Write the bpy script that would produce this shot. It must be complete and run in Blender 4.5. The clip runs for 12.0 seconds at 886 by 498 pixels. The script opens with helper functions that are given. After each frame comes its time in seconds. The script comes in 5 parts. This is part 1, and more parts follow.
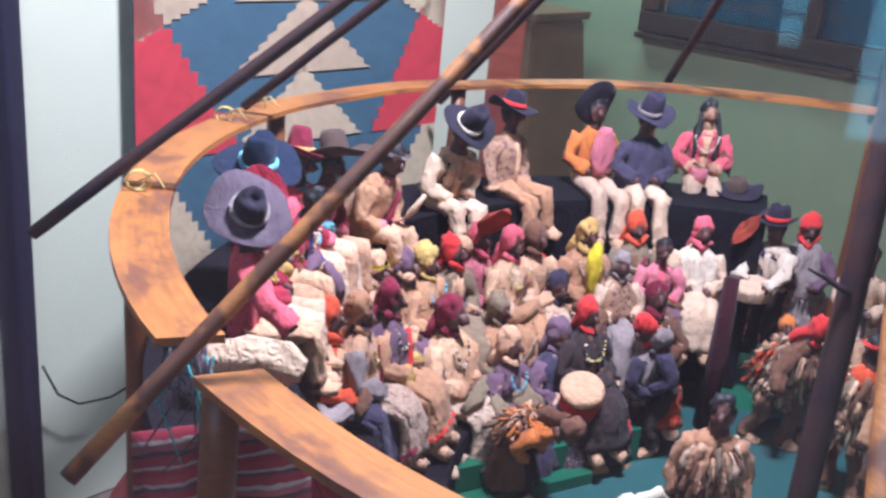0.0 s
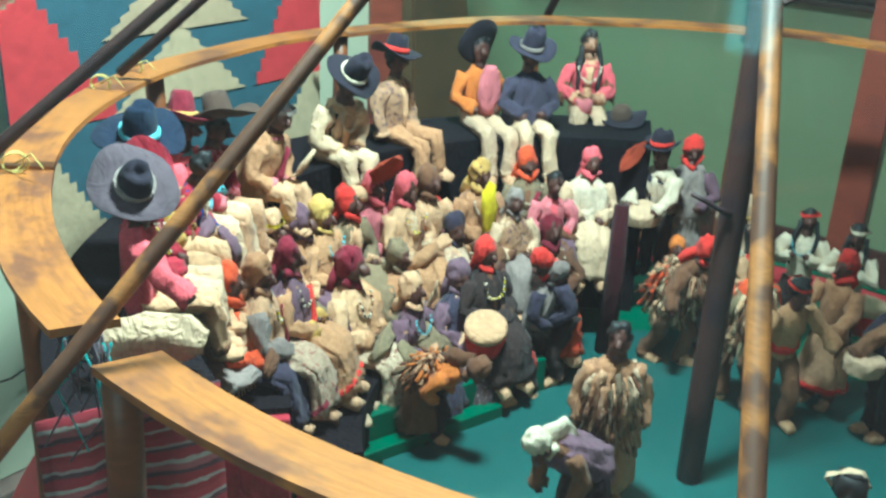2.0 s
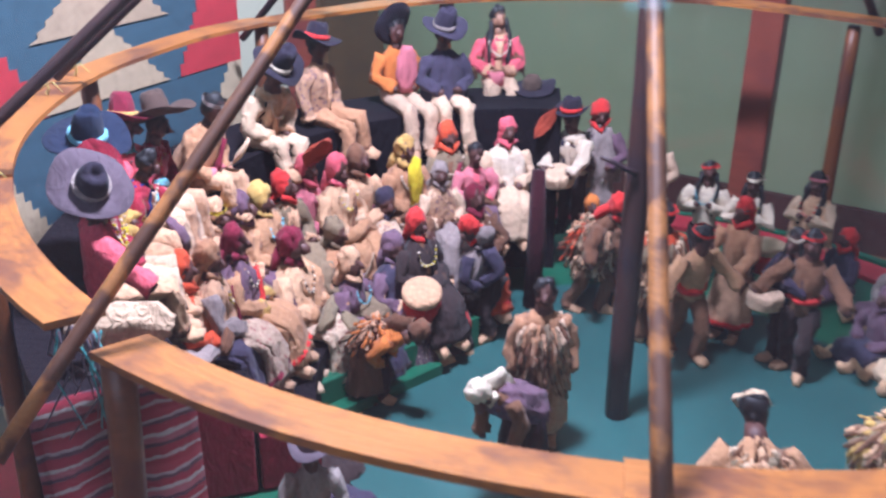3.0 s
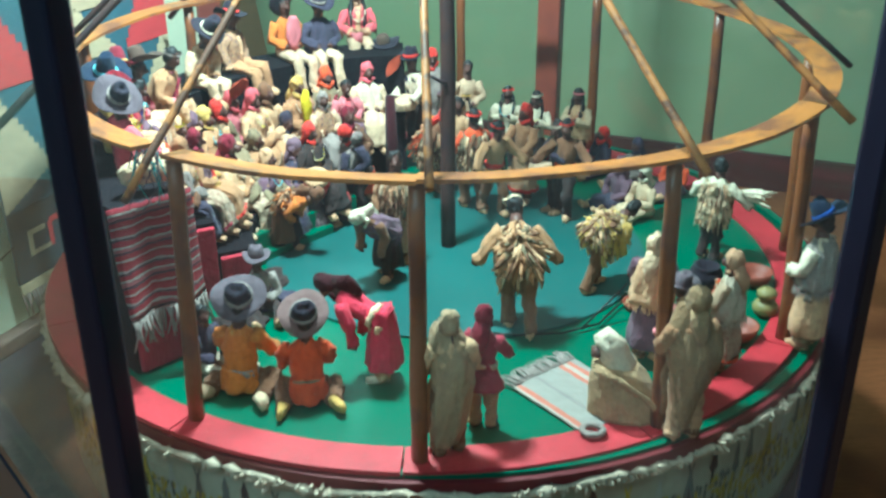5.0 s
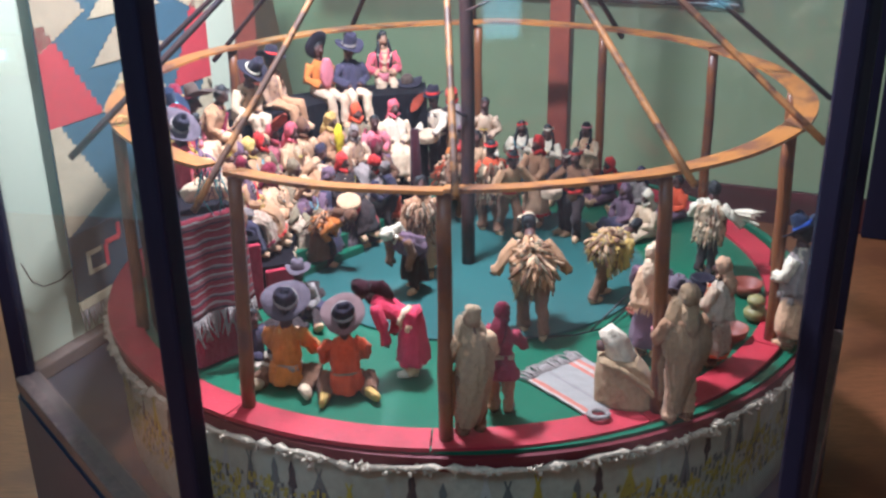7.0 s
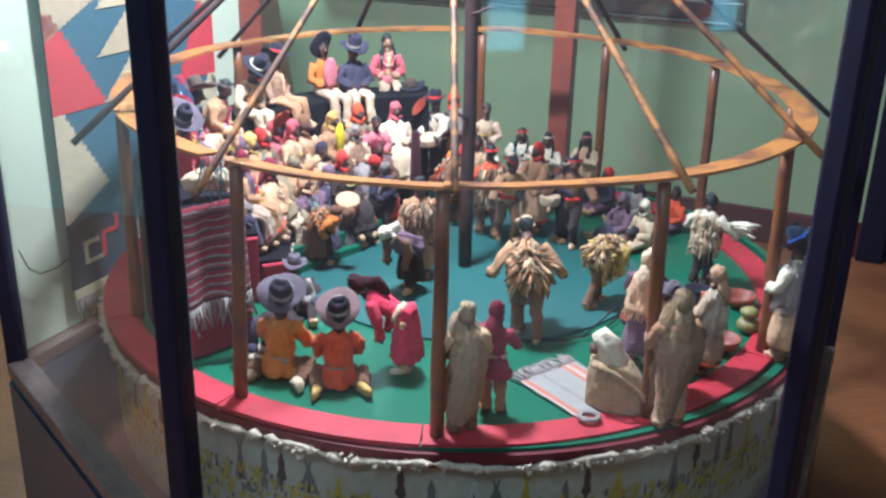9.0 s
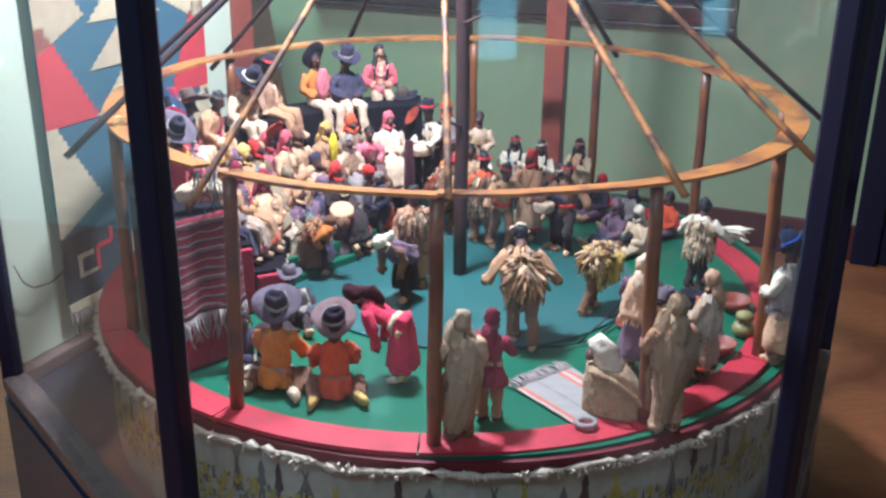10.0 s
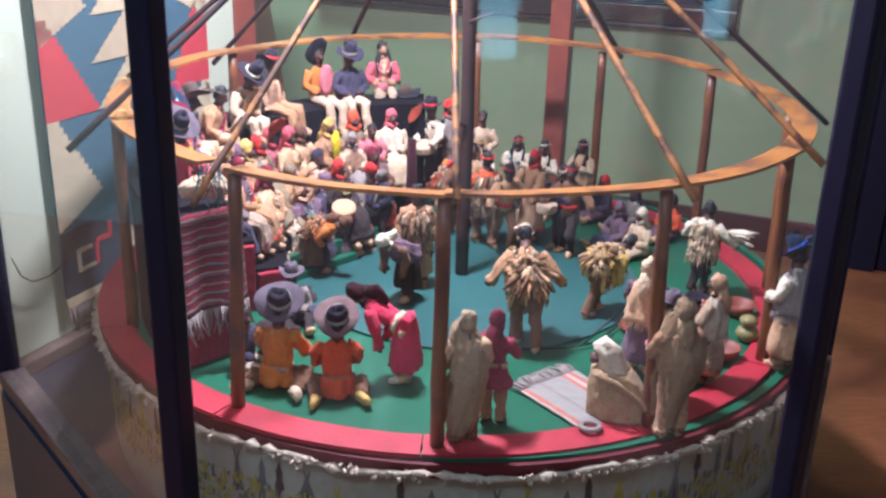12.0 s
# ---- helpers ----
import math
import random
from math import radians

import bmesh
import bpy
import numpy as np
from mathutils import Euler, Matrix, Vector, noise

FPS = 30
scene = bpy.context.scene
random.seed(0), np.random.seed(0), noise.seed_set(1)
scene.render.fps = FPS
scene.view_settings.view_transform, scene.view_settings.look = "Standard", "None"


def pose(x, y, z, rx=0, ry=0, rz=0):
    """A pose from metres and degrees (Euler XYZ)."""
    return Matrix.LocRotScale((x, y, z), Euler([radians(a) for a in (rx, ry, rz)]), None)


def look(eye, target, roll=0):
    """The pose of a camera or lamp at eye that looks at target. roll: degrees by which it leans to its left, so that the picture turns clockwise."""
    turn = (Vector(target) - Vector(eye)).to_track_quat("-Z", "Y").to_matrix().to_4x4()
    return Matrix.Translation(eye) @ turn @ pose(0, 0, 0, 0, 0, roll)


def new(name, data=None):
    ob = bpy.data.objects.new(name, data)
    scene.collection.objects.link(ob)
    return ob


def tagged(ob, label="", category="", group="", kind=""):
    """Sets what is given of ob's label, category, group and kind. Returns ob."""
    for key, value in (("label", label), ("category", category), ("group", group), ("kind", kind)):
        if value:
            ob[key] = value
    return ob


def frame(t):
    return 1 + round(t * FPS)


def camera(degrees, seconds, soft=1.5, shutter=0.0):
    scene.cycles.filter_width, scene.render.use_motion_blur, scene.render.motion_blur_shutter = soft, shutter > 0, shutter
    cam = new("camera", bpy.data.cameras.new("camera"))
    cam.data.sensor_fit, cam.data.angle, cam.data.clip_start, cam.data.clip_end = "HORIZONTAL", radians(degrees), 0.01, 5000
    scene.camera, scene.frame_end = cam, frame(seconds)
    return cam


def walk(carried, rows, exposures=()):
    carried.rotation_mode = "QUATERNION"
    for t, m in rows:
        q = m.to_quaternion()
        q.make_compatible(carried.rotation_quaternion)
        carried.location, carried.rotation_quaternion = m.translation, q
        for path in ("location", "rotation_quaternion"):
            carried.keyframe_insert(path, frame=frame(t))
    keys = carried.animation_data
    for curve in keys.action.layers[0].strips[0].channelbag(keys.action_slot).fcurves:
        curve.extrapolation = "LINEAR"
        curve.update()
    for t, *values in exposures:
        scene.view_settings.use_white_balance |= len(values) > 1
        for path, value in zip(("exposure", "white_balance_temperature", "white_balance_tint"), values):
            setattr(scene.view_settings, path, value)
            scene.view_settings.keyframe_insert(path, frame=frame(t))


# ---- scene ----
# ---------------------------------------------------------------- camera
cam = camera(47.66, 12.0, soft=2.5, shutter=0.6)


def at(x, y, z, yaw, pitch, roll):
    return pose(x, y, z, 90 + pitch, 0, yaw) @ pose(0, 0, 0, 0, 0, roll)


walk(cam, [
    (0, at(-0.054, -1.062, 0.697, 19.86, -19.78, 5.42)),
    (0.5, at(-0.050, -1.057, 0.694, 18.00, -20.21, 5.15)),
    (1, at(-0.044, -1.056, 0.695, 16.53, -20.55, 4.53)),
    (1.5, at(-0.042, -1.054, 0.702, 14.67, -21.42, 4.14)),
    (2, at(-0.047, -1.062, 0.717, 13.63, -23.11, 2.92)),
    (2.5, at(-0.054, -1.085, 0.748, 10.11, -25.28, 2.52)),
    (2.7, at(-0.056, -1.099, 0.749, 9.64, -24.98, 1.57)),
    (4.5, at(0.082, -1.701, 0.860, 3.15, -24.66, -0.42)),
    (5, at(0.044, -1.879, 0.871, 1.19, -25.16, -0.23)),
    (5.5, at(0.032, -1.993, 0.883, 0.40, -23.05, -0.70)),
    (6, at(0.039, -2.058, 0.899, 1.09, -21.23, -1.33)),
    (6.5, at(0.035, -2.086, 0.901, 1.84, -22.55, -1.08)),
    (8.5, at(0.035, -2.108, 0.876, 1.60, -21.74, 0.41)),
    (9, at(0.032, -2.116, 0.875, 1.79, -21.63, 1.48)),
    (9.5, at(0.031, -2.119, 0.875, 2.18, -21.36, 0.79)),
    (10, at(0.034, -2.118, 0.874, 1.53, -21.10, 0.76)),
    (10.5, at(0.034, -2.116, 0.881, 1.53, -21.20, 0.66)),
    (11, at(0.020, -2.113, 0.876, 1.12, -21.13, 1.07)),
    (11.5, at(0.006, -2.106, 0.872, 1.20, -21.39, 1.24)),
    (12, at(0.013, -2.104, 0.871, 1.11, -21.19, 1.76)),
], [
    (0, -0.17, 4650, 9), (1.5, -0.18, 4460, 14), (1.85, -0.16, 4650, 12), (2, -0.05, 4330, -43), (2.4, -0.05, 4330, -43), (2.5, -0.18, 4470, 11), (2.8, -0.13, 4600, 11),
    (4.3, 0.12, 4680, -5), (4.5, 0.18, 4300, -32), (5, 0.45, 4200, -44), (5.5, 0.46, 4200, -33), (6, 0.41, 4280, -27), (6.5, 0.29, 4720, -2),
    (8.5, 0.42, 4540, -9), (9.5, 0.41, 4500, -11), (10.5, 0.40, 4640, 1), (12, 0.33, 4830, 5),
])

# ---------------------------------------------------------------- light
world = bpy.data.worlds.new("world")
scene.world = world
world.use_nodes = True
world.node_tree.nodes["Background"].inputs[0].default_value = (0.55, 0.68, 0.85, 1)
world.node_tree.nodes["Background"].inputs[1].default_value = 0.8

FLOOR = -0.65          # room floor; the lodge deck is at 0
BASE = -0.27           # board on which the drum stands


def area(name, m, sx, sy, watts, colour):
    d = bpy.data.lights.new(name, "AREA")
    d.shape, d.size, d.size_y, d.energy, d.color = "RECTANGLE", sx, sy, watts, colour
    ob = new(name, d)
    ob.matrix_world = m
    return ob


# the display case's own lamp, under its lid, and unseen overhead lamps added as fill
area("case_lamp", look((-0.20, -0.16, 1.36), (-0.20, -0.02, 0.0)), 0.18, 0.12, 52.0, (1.0, 0.82, 0.765))
area("room_fill", pose(-1.3, 2.15, 1.90), 1.2, 0.2, 40, (0.90, 1.0, 0.84))
area("room_fill", pose(-0.7, -2.3, 1.90), 1.2, 0.2, 15, (0.80, 0.92, 1.0))


# ---------------------------------------------------------------- materials
def nodes(name, rough=0.6, metal=0.0):
    m = bpy.data.materials.new(name)
    m.use_nodes = True
    nt = m.node_tree
    b = nt.nodes["Principled BSDF"]
    b.inputs["Roughness"].default_value = rough
    b.inputs["Metallic"].default_value = metal
    return m, nt, b


def coords(nt, scale):
    tc = nt.nodes.new("ShaderNodeTexCoord")
    mp = nt.nodes.new("ShaderNodeMapping")
    mp.inputs["Scale"].default_value = scale
    nt.links.new(tc.outputs["Object"], mp.inputs["Vector"])
    return mp.outputs["Vector"]


def noise_at(nt, vec, scale, detail=4.0, rough=0.6):
    n = nt.nodes.new("ShaderNodeTexNoise")
    n.inputs["Scale"].default_value = scale
    n.inputs["Detail"].default_value = detail
    n.inputs["Roughness"].default_value = rough
    nt.links.new(vec, n.inputs["Vector"])
    return n.outputs["Fac"]


def ramp(nt, fac, stops):
    r = nt.nodes.new("ShaderNodeValToRGB")
    el = r.color_ramp.elements
    while len(el) < len(stops):
        el.new(0.5)
    for e, (p, c) in zip(el, stops):
        e.position, e.color = p, (*c, 1)
    nt.links.new(fac, r.inputs["Fac"])
    return r.outputs["Color"]


def mix(nt, fac, a, b, mode="MIX"):
    n = nt.nodes.new("ShaderNodeMix")
    n.data_type, n.blend_type = "RGBA", mode
    for k, v in ((0, fac), (6, a), (7, b)):
        if isinstance(v, (int, float)):
            n.inputs[k].default_value = v
        elif isinstance(v, tuple):
            n.inputs[k].default_value = (*v, 1)
        else:
            nt.links.new(v, n.inputs[k])
    return n.outputs[2]


def bump(nt, b, height, strength, dist=0.002):
    n = nt.nodes.new("ShaderNodeBump")
    n.inputs["Strength"].default_value = strength
    n.inputs["Distance"].default_value = dist
    nt.links.new(height, n.inputs["Height"])
    nt.links.new(n.outputs["Normal"], b.inputs["Normal"])


def shade(c, k):
    return tuple(min(1.0, v * k) for v in c)


def plain(name, c, rough=0.6, metal=0.0, vary=0.25, scale=25.0, relief=0.2, stretch=(1, 1, 1)):
    """Painted or stained surface with blotches and fine grain."""
    m, nt, b = nodes(name, rough, metal)
    v = coords(nt, stretch)
    big = noise_at(nt, v, scale * 0.25, 3)
    fine = noise_at(nt, v, scale * 4, 5, 0.7)
    c1 = ramp(nt, big, [(0.3, shade(c, 1 - vary)), (0.7, shade(c, 1 + vary * 0.6))])
    c2 = mix(nt, 0.5, c1, ramp(nt, fine, [(0.3, shade(c, 1 - vary)), (0.7, shade(c, 1 + vary * 0.5))]))
    nt.links.new(c2, b.inputs["Base Color"])
    bump(nt, b, fine, relief)
    return m


def cloth(name, c, vary=0.35, sheen=0.08, folds=0.005, shadow_mottle=0.5):
    """Woven or felted cloth, rubbed paler in patches, mottled with painted purplish shadow, with a coarse thread."""
    m, nt, b = nodes(name, 0.95)
    v = coords(nt, (1, 1, 1))
    info = nt.nodes.new("ShaderNodeObjectInfo")
    big = noise_at(nt, v, 42, 4, 0.65)
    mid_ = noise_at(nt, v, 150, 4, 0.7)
    fine = noise_at(nt, v, 620, 2, 0.8)
    c1 = ramp(nt, big, [(0.30, shade(c, 1 - vary * 1.3)), (0.52, c), (0.70, shade(c, 1 + vary * 0.7))])
    # purplish dark stop paints mottled fold shadow into the cloth's colour
    c2 = mix(nt, shadow_mottle, c1, ramp(nt, mid_, [(0.30, (c[0] * 0.42, c[1] * 0.30, c[2] * 0.50)), (0.48, c), (0.66, shade(c, 1.35))]))
    c3 = mix(nt, shadow_mottle * 0.7, c2, ramp(nt, fine, [(0.32, shade(c, 0.25)), (0.66, shade(c, 1.45))]))
    tint = ramp(nt, info.outputs["Random"], [(0.0, (0.74, 0.66, 0.66)), (0.4, (0.95, 0.86, 0.84)), (1.0, (1.0, 0.96, 0.93))])
    nt.links.new(mix(nt, 1.0, c3, tint, "MULTIPLY"), b.inputs["Base Color"])
    b.inputs["Sheen Weight"].default_value = sheen
    b.inputs["Specular IOR Level"].default_value = 0.2
    fold = nt.nodes.new("ShaderNodeTexNoise")
    fold.inputs["Scale"].default_value, fold.inputs["Detail"].default_value, fold.inputs["Distortion"].default_value = 75, 3, 1.2
    nt.links.new(coords(nt, (1, 1, 0.45)), fold.inputs["Vector"])
    both = nt.nodes.new("ShaderNodeMath")
    both.operation, both.inputs[1].default_value = "MULTIPLY_ADD", 0.3
    nt.links.new(mid_, both.inputs[0])
    nt.links.new(fold.outputs["Fac"], both.inputs[2])
    bump(nt, b, both.outputs[0], 1.0, folds)
    return m


def printed(name, c, spot, scale=170.0, size=0.36):
    """Printed cotton: small sprigs of a second colour strewn over worn cloth."""
    m = cloth(name, c)
    nt = m.node_tree
    b = nt.nodes["Principled BSDF"]
    src = b.inputs["Base Color"].links[0].from_socket
    vo = nt.nodes.new("ShaderNodeTexVoronoi")
    vo.inputs["Scale"].default_value = scale
    nt.links.new(coords(nt, (1, 1, 1)), vo.inputs["Vector"])
    mask = ramp(nt, vo.outputs["Distance"], [(size - 0.05, (0.85, 0.85, 0.85)), (size + 0.05, (0, 0, 0))])
    nt.links.new(mix(nt, mask, src, spot), b.inputs["Base Color"])
    return m


def timber(name, c, dark, scale=9.0, rough=0.5, along=(1, 1, 8), edge=0.5):
    """Peeled wood with long grain and scorched blotches."""
    m, nt, b = nodes(name, rough)
    v = coords(nt, along)
    tc = coords(nt, (1, 1, 1))
    grain = noise_at(nt, v, scale * 6, 6, 0.7)
    burn = noise_at(nt, tc, scale, 3, 0.6)
    c1 = ramp(nt, grain, [(0.28, shade(c, 0.62)), (0.55, c), (0.75, shade(c, 1.22))])
    mask = ramp(nt, burn, [(edge, (0, 0, 0)), (edge + 0.1, (1, 1, 1))])
    nt.links.new(mix(nt, mask, c1, mix(nt, 0.25, dark, c1)), b.inputs["Base Color"])
    bump(nt, b, grain, 0.25, 0.001)
    return m


def ring_timber(name, c, dark):
    """Bent wood: the grain follows the hoop round its axis, with scorched patches across it."""
    m, nt, b = nodes(name, 0.36)
    tc = nt.nodes.new("ShaderNodeTexCoord")
    sep = nt.nodes.new("ShaderNodeSeparateXYZ")
    nt.links.new(tc.outputs["Object"], sep.inputs[0])
    ang = nt.nodes.new("ShaderNodeMath")
    ang.operation = "ARCTAN2"
    nt.links.new(sep.outputs[1], ang.inputs[0])
    nt.links.new(sep.outputs[0], ang.inputs[1])
    ln = nt.nodes.new("ShaderNodeVectorMath")
    ln.operation = "LENGTH"
    nt.links.new(tc.outputs["Object"], ln.inputs[0])

    def warp(k_along, k_across):
        out = nt.nodes.new("ShaderNodeCombineXYZ")
        for src, k, slot in ((ang.outputs[0], k_along, 0), (ln.outputs["Value"], k_across, 1)):
            mul = nt.nodes.new("ShaderNodeMath")
            mul.operation = "MULTIPLY"
            nt.links.new(src, mul.inputs[0])
            mul.inputs[1].default_value = k
            nt.links.new(mul.outputs[0], out.inputs[slot])
        return out.outputs[0]

    grain = noise_at(nt, warp(6, 260), 1.0, 6, 0.7)
    fine = noise_at(nt, warp(40, 700), 1.0, 3, 0.7)
    burn = noise_at(nt, warp(7, 16), 1.0, 4, 0.7)
    c1 = ramp(nt, grain, [(0.30, shade(c, 0.50)), (0.50, c), (0.70, shade(c, 1.35))])
    c2 = mix(nt, 0.4, c1, ramp(nt, fine, [(0.3, shade(c, 0.55)), (0.7, shade(c, 1.3))]))
    mask = ramp(nt, burn, [(0.47, (0, 0, 0)), (0.60, (0.95, 0.95, 0.95))])
    nt.links.new(mix(nt, mask, c2, mix(nt, 0.25, dark, c2)), b.inputs["Base Color"])
    bump(nt, b, grain, 0.4, 0.001)
    return m


def stripes(name, axis, bands, period, wear=0.02):
    """Handwoven stripes that run along one axis of the object."""
    m, nt, b = nodes(name, 0.95)
    tc = nt.nodes.new("ShaderNodeTexCoord")
    sep = nt.nodes.new("ShaderNodeSeparateXYZ")
    nt.links.new(tc.outputs["Object"], sep.inputs[0])
    n = noise_at(nt, coords(nt, (1, 1, 1)), 45, 3)
    add = nt.nodes.new("ShaderNodeMath")
    add.operation = "MULTIPLY_ADD"
    nt.links.new(n, add.inputs[0])
    add.inputs[1].default_value = wear
    nt.links.new(sep.outputs[axis], add.inputs[2])
    dv = nt.nodes.new("ShaderNodeMath")
    dv.operation = "DIVIDE"
    nt.links.new(add.outputs[0], dv.inputs[0])
    dv.inputs[1].default_value = period
    fr = nt.nodes.new("ShaderNodeMath")
    fr.operation = "FRACT"
    nt.links.new(dv.outputs[0], fr.inputs[0])
    col = ramp(nt, fr.outputs[0], bands)
    nt.nodes[-1].color_ramp.interpolation = "CONSTANT"
    fine = noise_at(nt, coords(nt, (1, 1, 1)), 400, 3, 0.8)
    nt.links.new(mix(nt, 0.35, col, mix(nt, 1.0, col, ramp(nt, fine, [(0.3, (0.3, 0.3, 0.3)), (0.7, (1, 1, 1))]), "MULTIPLY")), b.inputs["Base Color"])
    bump(nt, b, fine, 0.5)
    return m


M = {}
M["green_wall"] = plain("green_wall_paint", (0.40, 0.455, 0.275), 0.45, 0, 0.07, 6, 0.08)
M["grey_wall"] = plain("grey_wall_paint", (0.56, 0.60, 0.58), 0.6, 0, 0.08, 6, 0.08)
M["ceiling"] = plain("ceiling_paint", (0.62, 0.62, 0.58), 0.8, 0, 0.05, 6)
M["room_floor"] = timber("room_floor_boards", (0.38, 0.138, 0.058), (0.26, 0.09, 0.045), 3.0, 0.35, (1, 9, 1))
M["baseboard"] = plain("baseboard_paint", (0.085, 0.022, 0.022), 0.45, 0, 0.2, 8)
M["cream_panel"] = plain("cream_panel_paint", (0.62, 0.63, 0.47), 0.7, 0, 0.06, 7, 0.1)
M["base_board"] = timber("base_board_wood", (0.075, 0.072, 0.09), (0.045, 0.043, 0.06), 3.0, 0.3, (8, 1, 1))
M["rail_wood"] = timber("rail_wood", (0.20, 0.14, 0.12), (0.11, 0.075, 0.075), 5.0, 0.5, (1, 1, 6))
M["dark_post"] = plain("black_stained_wood", (0.016, 0.013, 0.032), 0.5, 0, 0.3, 12, 0.1, (1, 1, 0.2))
M["dark_post"].node_tree.nodes["Principled BSDF"].inputs["Specular IOR Level"].default_value = 0.2
M["red_post"] = timber("red_brown_stained_wood", (0.24, 0.062, 0.04), (0.15, 0.04, 0.035), 4.0, 0.35)
M["brown_box"] = timber("brown_stained_box", (0.25, 0.135, 0.06), (0.17, 0.09, 0.045), 3.0, 0.4)
M["plinth"] = plain("dark_blue_plinth_paint", (0.038, 0.054, 0.10), 0.35, 0, 0.3, 8)
M["hoop"] = ring_timber("bent_hoop_wood", (0.41, 0.16, 0.034), (0.08, 0.03, 0.03))
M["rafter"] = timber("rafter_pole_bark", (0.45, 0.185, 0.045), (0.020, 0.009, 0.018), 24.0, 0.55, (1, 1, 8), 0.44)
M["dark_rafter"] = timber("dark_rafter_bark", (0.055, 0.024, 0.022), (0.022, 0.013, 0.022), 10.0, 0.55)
M["post"] = timber("peeled_post", (0.20, 0.070, 0.024), (0.09, 0.035, 0.03), 11.0, 0.38)
M["green_deck"] = plain("green_deck_paint", (0.024, 0.118, 0.062), 0.34, 0, 0.2, 14, 0.1)
M["teal_deck"] = plain("teal_turntable_paint", (0.040, 0.110, 0.105), 0.38, 0, 0.22, 14, 0.1)
M["red_board"] = plain("red_painted_board", (0.44, 0.026, 0.046), 0.45, 0, 0.5, 40, 0.4)
M["dark_red"] = plain("dark_red_painted_lip", (0.12, 0.009, 0.016), 0.5, 0, 0.25, 16)
M["drum"] = plain("grey_painted_drum", (0.41, 0.395, 0.305), 0.75, 0, 0.35, 14, 0.25)
M["paint_dark"] = plain("dark_grey_painted_shape", (0.13, 0.14, 0.13), 0.8, 0, 0.4, 40)
M["paint_yellow"] = plain("yellow_ochre_painted_shape", (0.42, 0.34, 0.04), 0.8, 0, 0.4, 40)
M["paint_grey"] = plain("pale_grey_painted_shape", (0.42, 0.42, 0.38), 0.8, 0, 0.3, 40)
M["paint_black"] = plain("black_painted_shape", (0.03, 0.03, 0.035), 0.8, 0, 0.3, 40)
M["fringe"] = cloth("white_cotton_fringe", (0.68, 0.60, 0.45), 0.6)
M["black_cloth"] = cloth("black_bench_cloth", (0.008, 0.006, 0.010), 0.3, 0.0)
M["twine"] = cloth("yellow_twine", (0.72, 0.62, 0.20), 0.2)
M["teal_twine"] = cloth("teal_twine", (0.12, 0.42, 0.42), 0.2)
M["cable"] = plain("black_cable", (0.01, 0.012, 0.012), 0.5)
M["clay"] = plain("red_clay", (0.24, 0.055, 0.032), 0.55, 0, 0.2, 30)
M["cream_clay"] = plain("cream_glaze", (0.75, 0.70, 0.55), 0.4, 0, 0.1, 30)
M["gourd"] = plain("yellow_gourd", (0.27, 0.22, 0.08), 0.5, 0, 0.25, 30)
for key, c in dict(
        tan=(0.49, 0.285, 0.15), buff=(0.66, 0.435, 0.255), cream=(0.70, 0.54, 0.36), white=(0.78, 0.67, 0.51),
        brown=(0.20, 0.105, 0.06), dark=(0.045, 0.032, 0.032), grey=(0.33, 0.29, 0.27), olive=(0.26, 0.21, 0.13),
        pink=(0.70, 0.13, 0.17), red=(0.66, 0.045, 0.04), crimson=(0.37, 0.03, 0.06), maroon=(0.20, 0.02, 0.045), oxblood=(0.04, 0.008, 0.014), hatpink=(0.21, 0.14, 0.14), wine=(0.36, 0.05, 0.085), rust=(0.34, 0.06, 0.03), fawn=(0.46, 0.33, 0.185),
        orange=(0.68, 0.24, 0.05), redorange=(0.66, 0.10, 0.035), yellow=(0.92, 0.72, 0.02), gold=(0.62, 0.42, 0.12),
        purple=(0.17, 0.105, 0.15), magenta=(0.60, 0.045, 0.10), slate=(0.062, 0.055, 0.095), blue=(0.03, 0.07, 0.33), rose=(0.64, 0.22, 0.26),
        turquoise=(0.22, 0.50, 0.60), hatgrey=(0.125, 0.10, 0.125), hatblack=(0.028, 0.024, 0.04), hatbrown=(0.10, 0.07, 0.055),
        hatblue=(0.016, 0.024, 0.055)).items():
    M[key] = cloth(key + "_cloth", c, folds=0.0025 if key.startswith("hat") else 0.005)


def plaid(name, c, line, period=0.016):
    """Blanket cloth with a faint woven check."""
    m = cloth(name, c)
    nt = m.node_tree
    b = nt.nodes["Principled BSDF"]
    src = b.inputs["Base Color"].links[0].from_socket
    for axis in (0, 2):
        sep = nt.nodes.new("ShaderNodeSeparateXYZ")
        nt.links.new(coords(nt, (1, 1, 1)), sep.inputs[0])
        pp = nt.nodes.new("ShaderNodeMath")
        pp.operation, pp.inputs[1].default_value = "PINGPONG", period
        nt.links.new(sep.outputs[axis], pp.inputs[0])
        sc = nt.nodes.new("ShaderNodeMath")
        sc.operation, sc.inputs[1].default_value = "DIVIDE", period
        nt.links.new(pp.outputs[0], sc.inputs[0])
        src = mix(nt, ramp(nt, sc.outputs[0], [(0.72, (0, 0, 0)), (0.86, (0.22, 0.22, 0.22))]), src, line)
    nt.links.new(src, b.inputs["Base Color"])
    return m


